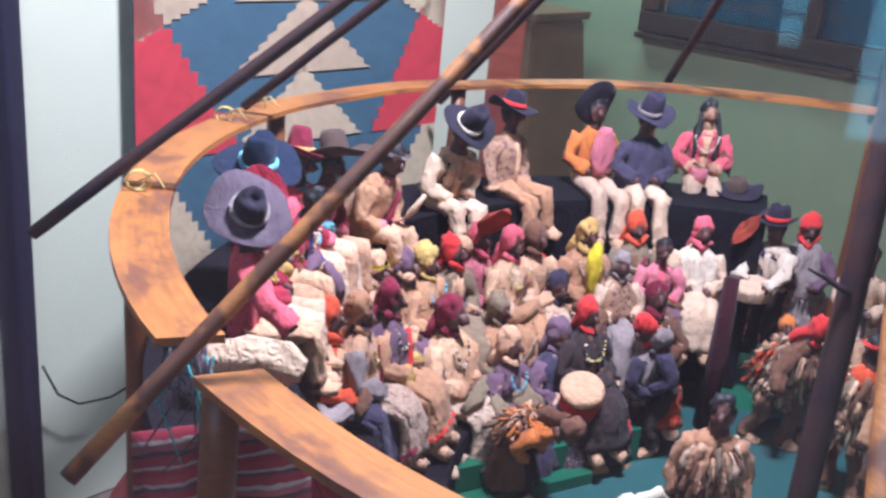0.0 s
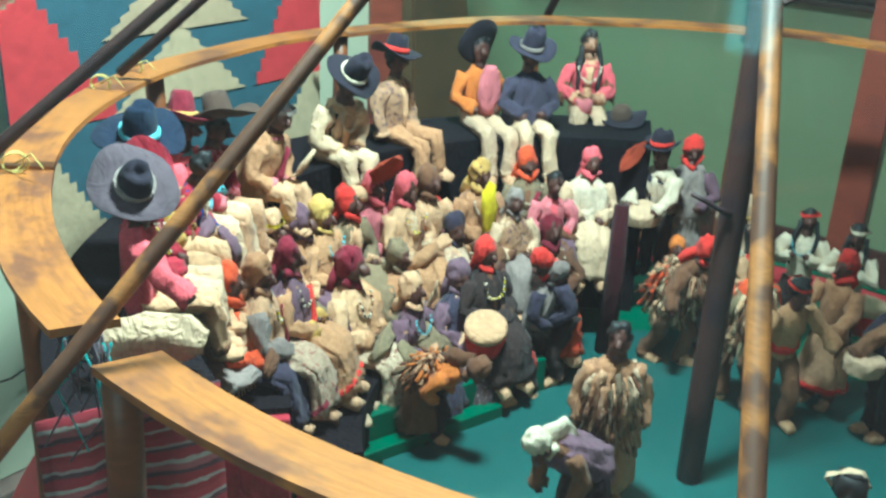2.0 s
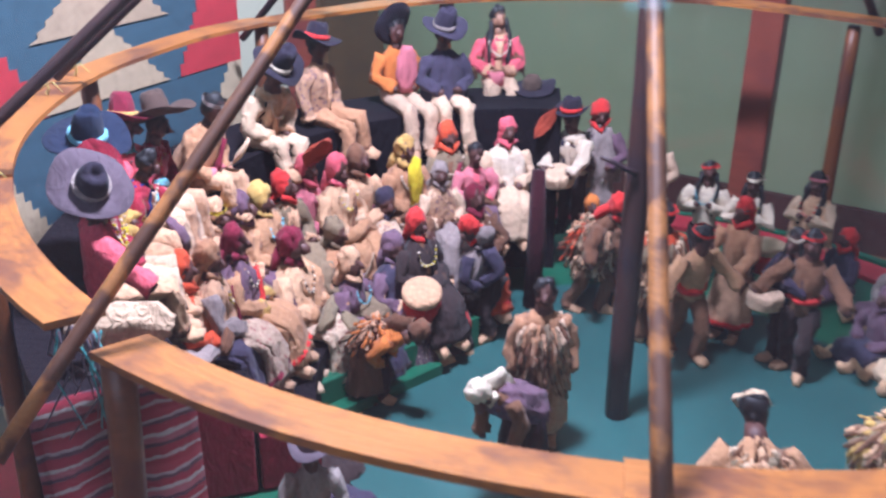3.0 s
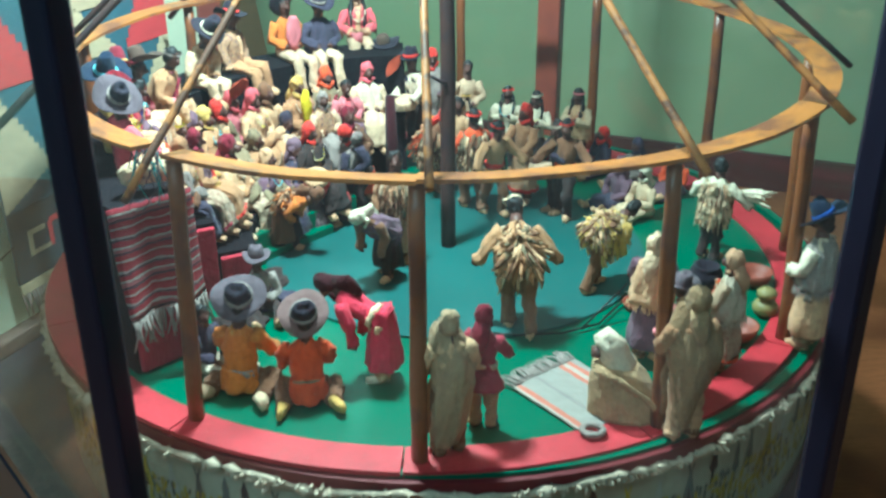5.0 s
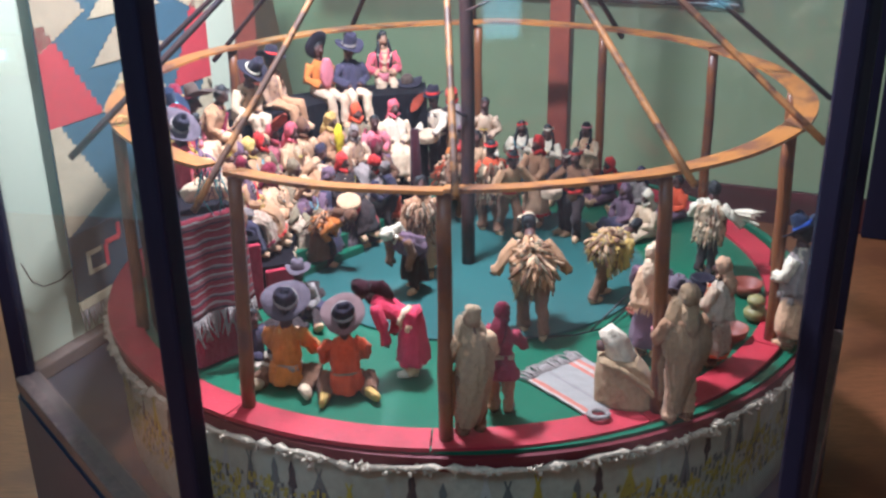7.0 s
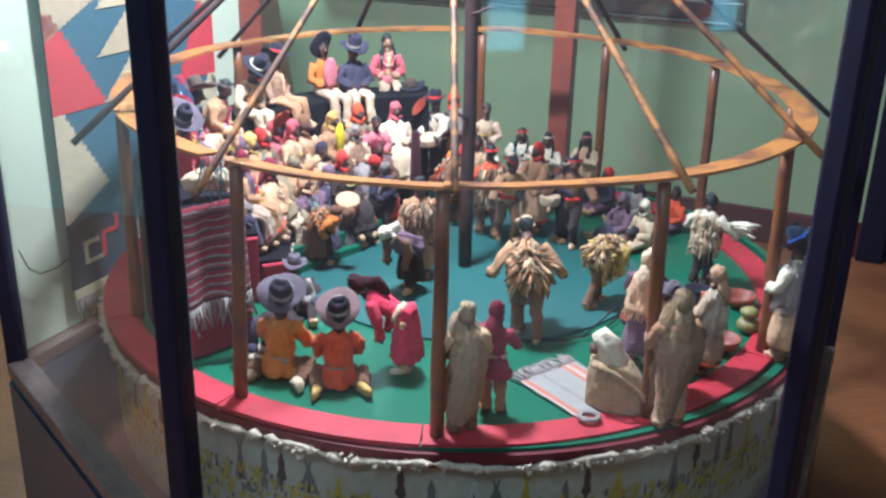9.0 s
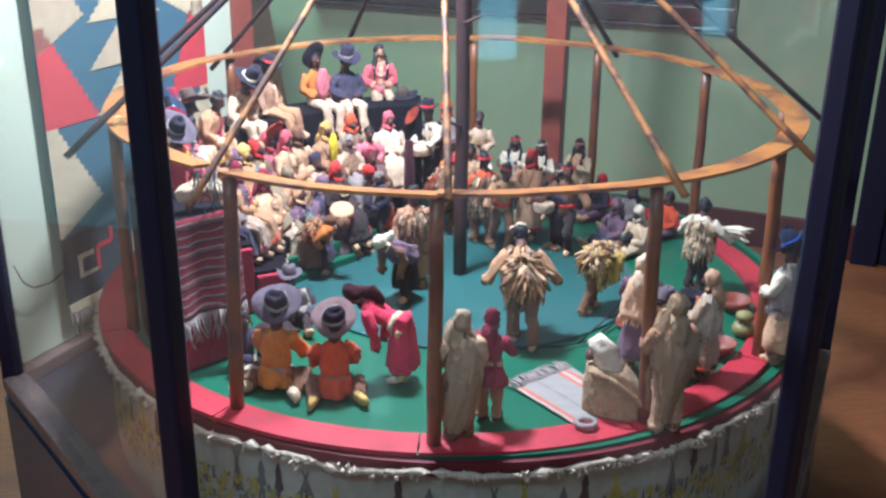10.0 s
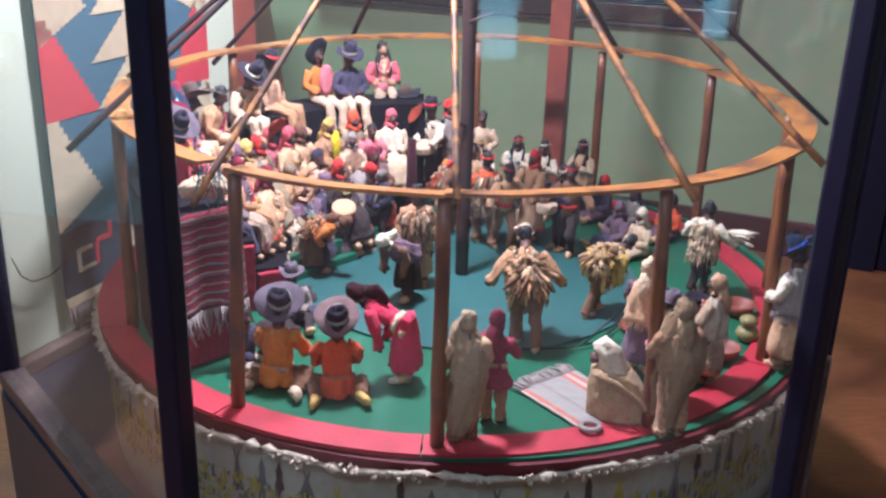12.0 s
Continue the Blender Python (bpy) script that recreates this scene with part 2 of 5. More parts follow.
M["cream_plaid"] = plaid("cream_plaid_blanket", (0.42, 0.30, 0.18), (0.34, 0.23, 0.15))
M["fawn_plaid"] = plaid("fawn_plaid_blanket", (0.42, 0.29, 0.155), (0.25, 0.16, 0.09))
M["rose_print"] = printed("rose_print_cotton", (0.50, 0.20, 0.20), (0.62, 0.50, 0.40))
M["tan_print"] = printed("tan_print_cotton", (0.46, 0.30, 0.18), (0.16, 0.09, 0.10), 150)
M["cream_print"] = printed("cream_print_cotton", (0.60, 0.48, 0.34), (0.30, 0.10, 0.09), 190, 0.30)
M["dark_print"] = printed("dark_print_cotton", (0.10, 0.07, 0.09), (0.42, 0.32, 0.26), 190, 0.28)
M["skin"] = plain("brown_doll_leather", (0.105, 0.045, 0.036), 0.55, 0, 0.3, 60)
M["paleskin"] = plain("tan_doll_leather", (0.33, 0.17, 0.10), 0.6, 0, 0.3, 60)
M["hair"] = plain("black_doll_yarn", (0.012, 0.010, 0.012), 0.6, 0, 0.3, 80)
M["rug_blue"] = cloth("grey_blue_wool", (0.065, 0.125, 0.175), 0.2, 0.08, 0.001, 0.22)
M["rug_red"] = cloth("red_wool", (0.50, 0.045, 0.06), 0.2, 0.08, 0.001, 0.22)
M["rug_white"] = cloth("undyed_white_wool", (0.56, 0.47, 0.31), 0.2, 0.08, 0.001, 0.22)
M["rug_dark"] = cloth("dark_blue_wool", (0.03, 0.05, 0.07), 0.2, 0.08, 0.001, 0.22)
M["serape"] = stripes("serape_stripes", 2, [(0.0, (0.187, 0.011, 0.022)), (0.10, (0.302, 0.259, 0.238)), (0.15, (0.202, 0.014, 0.025)), (0.30, (0.050, 0.022, 0.036)), (0.38, (0.245, 0.072, 0.086)),
                                           (0.5, (0.324, 0.288, 0.259)), (0.57, (0.216, 0.014, 0.029)), (0.72, (0.065, 0.029, 0.043)), (0.80, (0.288, 0.230, 0.216)), (0.86, (0.238, 0.022, 0.036))], 0.052, 0.012)
M["mat_weave"] = stripes("mat_stripes", 1, [(0.0, (0.36, 0.32, 0.29)), (0.28, (0.52, 0.17, 0.12)), (0.36, (0.52, 0.42, 0.36)), (0.44, (0.52, 0.17, 0.12)),
                                            (0.52, (0.36, 0.32, 0.29)), (0.80, (0.30, 0.26, 0.25)), (0.86, (0.36, 0.32, 0.29))], 0.11, 0.003)


def glass():
    m = bpy.data.materials.new("clear_glass")
    m.use_nodes = True
    nt = m.node_tree
    nt.nodes.remove(nt.nodes["Principled BSDF"])
    tr = nt.nodes.new("ShaderNodeBsdfTransparent")
    tr.inputs[0].default_value = (0.985, 0.995, 0.99, 1)
    gl = nt.nodes.new("ShaderNodeBsdfGlossy")
    gl.inputs["Roughness"].default_value = 0.035
    lw = nt.nodes.new("ShaderNodeLayerWeight")
    pw = nt.nodes.new("ShaderNodeMath")
    pw.operation, pw.inputs[1].default_value = "POWER", 4.0
    nt.links.new(lw.outputs["Facing"], pw.inputs[0])
    fr = nt.nodes.new("ShaderNodeMath")
    fr.operation, fr.inputs[1].default_value, fr.inputs[2].default_value = "MULTIPLY_ADD", 0.6, 0.035
    nt.links.new(pw.outputs[0], fr.inputs[0])
    # a thin dust layer that also paints the purplish glare haze on the panes
    du, tl, ds = nt.nodes.new("ShaderNodeBsdfDiffuse"), nt.nodes.new("ShaderNodeBsdfTranslucent"), nt.nodes.new("ShaderNodeMixShader")
    for k in (du, tl):
        k.inputs[0].default_value = (0.80, 0.76, 0.86, 1)
    nt.links.new(du.outputs[0], ds.inputs[1])
    nt.links.new(tl.outputs[0], ds.inputs[2])
    dust_haze = nt.nodes.new("ShaderNodeMapRange")
    nt.links.new(noise_at(nt, coords(nt, (1, 1, 1)), 3.5, 4, 0.6), dust_haze.inputs[0])
    dust_haze.inputs[1].default_value, dust_haze.inputs[2].default_value = 0.3, 0.7
    dust_haze.inputs[3].default_value, dust_haze.inputs[4].default_value = 0.005, 0.012
    dm = nt.nodes.new("ShaderNodeMixShader")
    nt.links.new(dust_haze.outputs[0], dm.inputs[0])
    nt.links.new(tr.outputs[0], dm.inputs[1])
    nt.links.new(ds.outputs[0], dm.inputs[2])
    mx = nt.nodes.new("ShaderNodeMixShader")
    nt.links.new(fr.outputs[0], mx.inputs[0])
    nt.links.new(dm.outputs[0], mx.inputs[1])
    nt.links.new(gl.outputs[0], mx.inputs[2])
    nt.links.new(mx.outputs[0], nt.nodes["Material Output"].inputs[0])
    return m


M["glass"] = glass()
M["window_wood"] = plain("dark_window_wood", (0.055, 0.030, 0.022), 0.3, 0, 0.3, 10, 0.1)
M["window_glass"] = plain("dark_blue_window_glass", (0.015, 0.075, 0.13), 0.12, 0, 0.5, 3, 0.02)
M["window_glass"].node_tree.nodes["Principled BSDF"].inputs["Specular IOR Level"].default_value = 0.5


def glowing(name, c, power):
    m, nt, b = nodes(name, 0.5)
    b.inputs["Emission Color"].default_value = (*c, 1)
    b.inputs["Emission Strength"].default_value = power
    b.inputs["Base Color"].default_value = (*c, 1)
    return m


M["daylit_pane"] = glowing("daylit_window_pane", (0.50, 0.88, 0.92), 3.2)


# ---------------------------------------------------------------- mesh tools
def finish(name, bm, mats, parent=None, smooth=False):
    bmesh.ops.recalc_face_normals(bm, faces=bm.faces)
    me = bpy.data.meshes.new(name)
    if smooth:
        for f in bm.faces:
            f.smooth = True
    bm.to_mesh(me)
    bm.free()
    for m in mats:
        me.materials.append(M[m])
    ob = new(name, me)
    if parent is not None:
        ob.parent = parent
    return ob


def part(name, bm, mat, parent, label="", smooth=False):
    ob = finish(name, bm, [mat] if isinstance(mat, str) else mat, parent, smooth)
    if label:
        tagged(ob, label)
    return ob


def thing(name, label, category, group="", kind="", m=None):
    ob = new(name)
    ob.empty_display_size = 0.05
    if m is not None:
        ob.matrix_world = m
    return tagged(ob, label, category, group, kind)


def boxed(size, m=None, bevel=0.0, bm=None):
    bm = bm or bmesh.new()
    r = bmesh.ops.create_cube(bm, size=1, matrix=(m or Matrix()) @ Matrix.Diagonal((*size, 1)))
    if bevel:
        es = list({e for v in r["verts"] for e in v.link_edges})
        bmesh.ops.bevel(bm, geom=es, offset=bevel, segments=2, affect="EDGES", profile=0.6)
    return bm


def tube(bm, pts, rad, mi=0, n=8, flat=1.0, cap=True, fold=0.0, folds=5):
    """A tapered, bent limb through the points; flat squeezes it along its second axis."""
    pts = [Vector(p) for p in pts]
    rings, side = [], None
    for i, p in enumerate(pts):
        d = (pts[min(i + 1, len(pts) - 1)] - pts[max(i - 1, 0)]).normalized()
        if side is None:
            side = d.cross(Vector((0, 1, 0)))
            if side.length < 0.2:
                side = d.cross(Vector((1, 0, 0)))
        side = (side - d * side.dot(d)).normalized()
        up = side.cross(d)
        rings.append([bm.verts.new(p + (side * math.cos(a) + up * math.sin(a) * flat) * rad[i] * (1 + fold * math.sin(folds * a + i * 0.7)))
                      for a in (2 * math.pi * k / n for k in range(n))])
    out = []
    for a, b in zip(rings, rings[1:]):
        for k in range(n):
            out.append(bm.faces.new((a[k], a[(k + 1) % n], b[(k + 1) % n], b[k])))
    if cap:
        out += [bm.faces.new(rings[0][::-1]), bm.faces.new(rings[-1])]
    for f in out:
        f.material_index, f.smooth = mi, True
    return out


def lathe(bm, profile, mi=0, n=14, m=None, wave=0.0, waves=5, squash=1.0, phase=0.0):
    """Turns (radius, height) pairs round z; wave makes folds, as in a skirt."""
    m = m or Matrix()
    rings = []
    for r, z in profile:
        ring = []
        for k in range(n):
            a = 2 * math.pi * k / n
            rr = r * (1 + wave * math.sin(a * waves + phase))
            ring.append(bm.verts.new(m @ Vector((rr * math.cos(a), rr * math.sin(a) * squash, z))))
        rings.append(ring)
    out = []
    for a, b in zip(rings, rings[1:]):
        for k in range(n):
            out.append(bm.faces.new((a[k], a[(k + 1) % n], b[(k + 1) % n], b[k])))
    out += [bm.faces.new(rings[0][::-1]), bm.faces.new(rings[-1])]
    for f in out:
        f.material_index, f.smooth = mi, True
    return out


def arc_slab(bm, r0, r1, z0, z1, a0, a1, n, cx=0.0, cy=0.0, mi=0):
    """A curved board between two radii, two heights and two angles in degrees."""
    closed = abs(a1 - a0) >= 359.9
    cols = []
    for k in range(n + (0 if closed else 1)):
        a = radians(a0 + (a1 - a0) * k / n)
        c, s = math.cos(a), math.sin(a)
        cols.append([bm.verts.new((cx + r * c, cy + r * s, z)) for r, z in ((r0, z0), (r1, z0), (r1, z1), (r0, z1))])
    pairs = list(zip(cols, cols[1:])) + ([(cols[-1], cols[0])] if closed else [])
    for p, q in pairs:
        for i in range(4):
            bm.faces.new((p[i], q[i], q[(i + 1) % 4], p[(i + 1) % 4])).material_index = mi
    if not closed:
        bm.faces.new(cols[0][::-1]).material_index = mi
        bm.faces.new(cols[-1]).material_index = mi
    return bm


def disc(bm, r, z0, z1, n, mi=0):
    lathe(bm, [(r, z0), (r, z1)], mi, n)
    for f in bm.faces:
        f.smooth = False
    return bm


def ring_point(r, deg, z=0.0):
    return Vector((r * math.cos(radians(deg)), r * math.sin(radians(deg)), z))


# ---------------------------------------------------------------- room
def wall(name, p, q, z0, z1, mat, label, thick=0.12, hole=None):
    """A wall from p to q whose room side is on the left of that direction; hole = (s0, s1, h0, h1)."""
    p, q = Vector((*p, 0)), Vector((*q, 0))
    d = (q - p).normalized()
    length = (q - p).length
    m = Matrix.Translation(p) @ Matrix.Rotation(math.atan2(d.y, d.x), 4, "Z")
    bm = bmesh.new()
    cells = [(0, length, z0, z1)]
    if hole:
        s0, s1, h0, h1 = hole
        cells = [(0, s0, z0, z1), (s1, length, z0, z1), (s0, s1, z0, h0), (s0, s1, h1, z1)]
    for s0, s1, a, b in cells:
        boxed((s1 - s0, thick, b - a), m @ Matrix.Translation(((s0 + s1) / 2, -thick / 2, (a + b) / 2)), bm=bm)
    return tagged(finish(name, bm, [mat]), label, "wall", kind="structure"), m


TOP = 1.98
dirw = Vector((math.cos(radians(-21)), math.sin(radians(-21)), 0))
mid = Vector((1.3, 1.95, 0))
left_end, right_end = mid - dirw * 4.6, mid + dirw * 2.4
green, gm = wall("wall_north", right_end.xy, left_end.xy, FLOOR, TOP, "green_wall", "pale green painted wall behind the display case", hole=None)
wall("wall_west", left_end.xy, (-3.0, -5.0), FLOOR, TOP, "grey_wall", "grey-green painted side wall")
wall("wall_east", (right_end.x, -5.0), right_end.xy, FLOOR, TOP, "grey_wall", "grey-green painted side wall")
sw, sm = wall("wall_south", (-3.0, -5.0), (right_end.x, -5.0), FLOOR, TOP, "grey_wall", "grey-green wall with windows behind the viewer")
bm = boxed((9, 11, 0.1), Matrix.Translation((0, -0.6, FLOOR - 0.05)))
floor = tagged(finish("floor", bm, ["room_floor"]), "brown varnished wooden floor", "floor", kind="structure")
bm = boxed((9, 11, 0.1), Matrix.Translation((0, -0.6, TOP + 0.05)))
tagged(finish("ceiling", bm, ["ceiling"]), "plain off-white ceiling", "ceiling", kind="structure")
nw = Vector((-math.sin(radians(21)), -math.cos(radians(21)), 0))    # from the green wall into the room
wrot = Matrix.Rotation(radians(-21), 4, "Z")


def on_wall(s, z, out=0.0):
    """A pose on the green wall: s metres along it from its middle point, out into the room."""
    return Matrix.Translation(mid + dirw * s + nw * out + Vector((0, 0, z))) @ wrot


bm = boxed((6.9, 0.022, 0.15), on_wall(-1.1, FLOOR + 0.075, 0.011), 0.004)
tagged(finish("baseboard", bm, ["baseboard"]), "dark red painted baseboard along the green wall", "baseboard", kind="structure")

# window in the green wall, with a dark wooden frame
win = thing("window_1", "dark wooden framed window in the green wall", "window", kind="structure", m=on_wall(-1.19, 0.265, 0.0))
W, H = 1.94, 1.15
for nm, size, x, z in (("window_frame", (W, 0.05, 0.075), 0, 0.04), ("window_frame", (W, 0.05, 0.075), 0, H - 0.04),
                       ("window_frame", (0.075, 0.05, H - 0.155), -W / 2 + 0.0375, H / 2), ("window_frame", (0.075, 0.05, H - 0.155), W / 2 - 0.0375, H / 2),
                       ("mullion", (0.05, 0.04, H - 0.155), -0.33, H / 2), ("mullion", (0.05, 0.04, H - 0.155), 0.33, H / 2)):
    part(nm, boxed(size, Matrix.Translation((x, -0.026, z)), 0.008), "window_wood", win)
part("window_sill", boxed((W + 0.01, 0.06, 0.02), Matrix.Translation((0, -0.031, -0.011)), 0.006), "window_wood", win)
for x, w in ((-0.62, 0.53), (0, 0.61), (0.62, 0.53)):
    part("pane", boxed((w, 0.006, H - 0.16), Matrix.Translation((x, -0.008, H / 2))), "window_glass", win)

# tapered wooden pedestal against the green wall
ped = bmesh.new()
lo, hi = 0.31, 0.205
vs = [ped.verts.new((sx * w, sy * w * 0.75, z)) for z, w in ((0, lo), (0.93, hi)) for sx, sy in ((-1, -1), (1, -1), (1, 1), (-1, 1))]
for i in range(4):
    ped.faces.new((vs[i], vs[(i + 1) % 4], vs[4 + (i + 1) % 4], vs[4 + i]))
ped.faces.new(vs[:4][::-1]), ped.faces.new(vs[4:])
bmesh.ops.bevel(ped, geom=ped.edges[:], offset=0.008, segments=2, affect="EDGES")
boxed((hi * 2 + 0.03, hi * 1.5 + 0.03, 0.03), Matrix.Translation((0, 0, 0.946)), 0.006, ped)
pd = finish("pedestal", ped, ["brown_box"])
pd.matrix_world = on_wall(-2.56, FLOOR, 0.26)
tagged(pd, "tapered brown wooden pedestal against the green wall", "pedestal")

# dark door frame further along the green wall
door = thing("door_1", "dark stained door in its frame in the green wall", "door", kind="structure", m=on_wall(0.95, FLOOR, 0.0))
part("door_frame", boxed((0.10, 0.06, 2.1), Matrix.Translation((-0.55, -0.031, 1.05)), 0.006), "dark_post", door)
part("door_frame", boxed((0.10, 0.06, 2.1), Matrix.Translation((0.45, -0.031, 1.05)), 0.006), "dark_post", door)
part("door_frame", boxed((1.10, 0.06, 0.10), Matrix.Translation((-0.05, -0.031, 2.152)), 0.006), "dark_post", door)
part("door_leaf", boxed((0.89, 0.03, 2.08), Matrix.Translation((-0.05, -0.018, 1.045)), 0.004), "dark_post", door)

# daylit windows behind the viewer, and an added glowing strip to the side
def glowing_pane(name, m, w, h):
    win = thing(name, "white framed glowing pane seen only in reflections", "window", kind="structure", m=m)
    for size, px, pz in (((w + 0.12, 0.05, 0.06), 0, -0.03), ((w + 0.12, 0.05, 0.06), 0, h + 0.03), ((0.06, 0.05, h), -w / 2 - 0.03, h / 2), ((0.06, 0.05, h), w / 2 + 0.03, h / 2)):
        part("window_frame", boxed(size, Matrix.Translation((px, 0.026, pz)), 0.006), "cream_panel", win)
    part("pane", boxed((w, 0.006, h), Matrix.Translation((0, 0.012, h / 2))), "daylit_pane", win)


glowing_pane("window_2", pose(1.15, -5.0, -0.17), 0.22, 1.3)
glowing_pane("window_3", pose(2.46, -5.0, -0.06), 0.17, 1.2)
# unseen strip added only for the bright streak reflected in the left glass
glowing_pane("streak_pane", pose(-2.995, 1.35, 0.045, 0, 0, -90), 0.42, 0.05)

# ---------------------------------------------------------------- hexagonal display case
CX, CY, CR = -0.07, 0.05, 0.935
LID = 1.45
V = [Vector((CX + CR * math.cos(radians(a)), CY + CR * math.sin(radians(a)), 0)) for a in (7.5, 67.5, 127.5, 187.5, 247.5, 307.5)]
V[0], V[3], V[4], V[5] = Vector((0.915, 0.15, 0)), Vector((-1.007, -0.097, 0)), Vector((-0.405, -0.80, 0)), Vector((0.562, -0.69, 0))
case = thing("display_case", "six-sided glass display case with dark wooden posts", "display case")


def hexa(grow, z0, z1):
    bm = bmesh.new()
    c = Vector((CX, CY, 0))
    lo = [bm.verts.new(c + (v - c) * grow + Vector((0, 0, z0))) for v in V]
    hi = [bm.verts.new(c + (v - c) * grow + Vector((0, 0, z1))) for v in V]
    for i in range(6):
        bm.faces.new((lo[i], lo[(i + 1) % 6], hi[(i + 1) % 6], hi[i]))
    bm.faces.new(lo[::-1]), bm.faces.new(hi)
    bmesh.ops.bevel(bm, geom=bm.edges[:], offset=0.006, segments=2, affect="EDGES")
    return bm


part("plinth", hexa(1.03, FLOOR, BASE - 0.02), "plinth", case, "dark blue painted plinth")
part("base_board", hexa(0.985, BASE - 0.02, BASE), "base_board", case, "brown wooden base board")
part("lid", hexa(1.03, LID, LID + 0.05), "dark_post", case)
for i in range(6):
    a, b = V[i], V[(i + 1) % 6]
    d = (b - a).normalized()
    ang = math.atan2(d.y, d.x)
    inward = Vector((-d.y, d.x, 0))
    m = Matrix.Translation((a + b) / 2) @ Matrix.Rotation(ang, 4, "Z")
    length = (b - a).length
    part("bottom_rail", boxed((length - 0.03, 0.055, 0.035), m @ Matrix.Translation((0, 0.0, BASE + 0.0175)), 0.005), "rail_wood", case, "worn brown wooden rail")
    if i == 2:
        part("back_panel", boxed((length - 0.05, 0.012, LID - BASE - 0.04), m @ Matrix.Translation((0, -0.012, (LID + BASE + 0.036) / 2))), "cream_panel", case, "cream painted back panel")
    else:
        pane = part("glass_pane", boxed((length - 0.05, 0.004, LID - BASE - 0.04), m @ Matrix.Translation((0, 0, (LID + BASE + 0.036) / 2))), "glass", case, "clear glass pane")
        pane.visible_shadow = False
for i, v in enumerate(V):
    c = Vector((CX, CY, 0))
    a = math.atan2(v.y - c.y, v.x - c.x)
    wide = 0.064 if i in (1, 2) else 0.038
    part("post", boxed((0.05 if i in (1, 2) else 0.040, wide, LID - BASE), Matrix.Translation(v + Vector((0, 0, (LID + BASE) / 2))) @ Matrix.Rotation(a, 4, "Z"), 0.006),
         "red_post" if i in (1, 2) else "dark_post", case)
part("lamp_housing", boxed((0.42, 0.30, 0.05), Matrix.Translation((-0.20, -0.16, 1.41)), 0.008), "dark_post", case)

# housings added for the unseen overhead fill lamps
for x, y in ((-1.3, 2.15), (-0.7, -2.3)):
    cl = thing("fill_housing", "white housing of an added overhead fill lamp", "ceiling light", "ceiling lights", m=pose(x, y, TOP - 0.001))
    part("housing", boxed((1.3, 0.26, 0.05), Matrix.Translation((0, 0, -0.025)), 0.01), "cream_panel", cl)

# ---------------------------------------------------------------- wall rug on the case's cream panel
pd_ = (V[2] - V[3]).normalized()
pn_ = Vector((pd_.y, -pd_.x, 0))                      # from the panel towards the lodge
rugm = Matrix.Translation(V[3] + pn_ * 0.026) @ Matrix.Rotation(math.atan2(pd_.y, pd_.x), 4, "Z")
rug = thing("wall_rug", "handwoven grey-blue, red and white wool rug hung on the cream panel", "rug", m=rugm)


def stepped(pts, steps, droop=0.0):
    """Closes a polygon whose slanting sides are cut into weaver's steps, with drooping treads for boughs."""
    out = []
    for i, p in enumerate(pts):
        q = pts[(i + 1) % len(pts)]
        out.append(p)
        if abs(q[0] - p[0]) > 0.02 and abs(q[1] - p[1]) > 0.02:
            for k in range(steps):
                a, b = k / steps, (k + 1) / steps
                c = a + (b - a) * droop * (q[1] > p[1])
                d = b - (b - a) * droop * (q[1] <= p[1])
                out.append((p[0] + (q[0] - p[0]) * b, p[1] + (q[1] - p[1]) * c) if q[1] > p[1] else (p[0] + (q[0] - p[0]) * a, p[1] + (q[1] - p[1]) * d))
                if k < steps - 1:
                    out.append((p[0] + (q[0] - p[0]) * b, p[1] + (q[1] - p[1]) * b))
    return out


def weave(name, pts, mat, layer, steps=11, droop=0.0):
    bm = bmesh.new()
    y = -0.001 - 0.0012 * layer
    face = bm.faces.new([bm.verts.new((x, y, z)) for x, z in stepped(pts, steps, droop)])
    ext = bmesh.ops.extrude_face_region(bm, geom=[face])
    bmesh.ops.translate(bm, vec=(0, 0.0011, 0), verts=[v for v in ext["geom"] if isinstance(v, bmesh.types.BMVert)])
    return part(name, bm, mat, rug)


L_, R_ = 0.167, 0.760
part("field", boxed((R_ - L_, 0.006, 1.06), Matrix.Translation(((L_ + R_) / 2, 0.003, 0.40)), 0.002), "rug_blue", rug, "grey-blue woven field")
for base, size in ((0.298, 0.225), (0.73, 0.225)):
    weave("red_triangle", [(L_, base + size), (L_, base), (L_ + 0.18, base), (L_ + 0.03, base + size)], "rug_red", 1)
    weave("red_triangle", [(R_, base + size), (R_ - 0.05, base + size), (R_ - 0.16, base), (R_, base)], "rug_red", 1)
for base, w in ((0.30, 0.128), (0.409, 0.138), (0.518, 0.130), (0.627, 0.118), (0.736, 0.10)):
    weave("tree_tier", [(0.456 - w, base), (0.456 + w, base), (0.456 + 0.004, base + 0.118), (0.456 - 0.004, base + 0.118)], "rug_white", 2, 8, 0.45)
for k in (0, 1):
    top = 0.298 + 0.43 * k
    weave("white_triangle", [(L_, top), (L_ + 0.035, top), (L_ + 0.155, top - 0.185), (L_, top - 0.26)], "rug_white", 1)
    weave("white_triangle", [(R_, top), (R_, top - 0.26), (R_ - 0.155, top - 0.185), (R_ - 0.035, top)], "rug_white", 1)
weave("red_triangle", [(0.40, 0.06), (0.55, 0.06), (0.48, 0.22), (0.47, 0.22)], "rug_red", 1, 6)
border = part("border", boxed((R_ - L_, 0.003, 0.165), Matrix.Translation(((L_ + R_) / 2, -0.002, -0.045)), 0.001), "rug_dark", rug, "dark blue woven border")
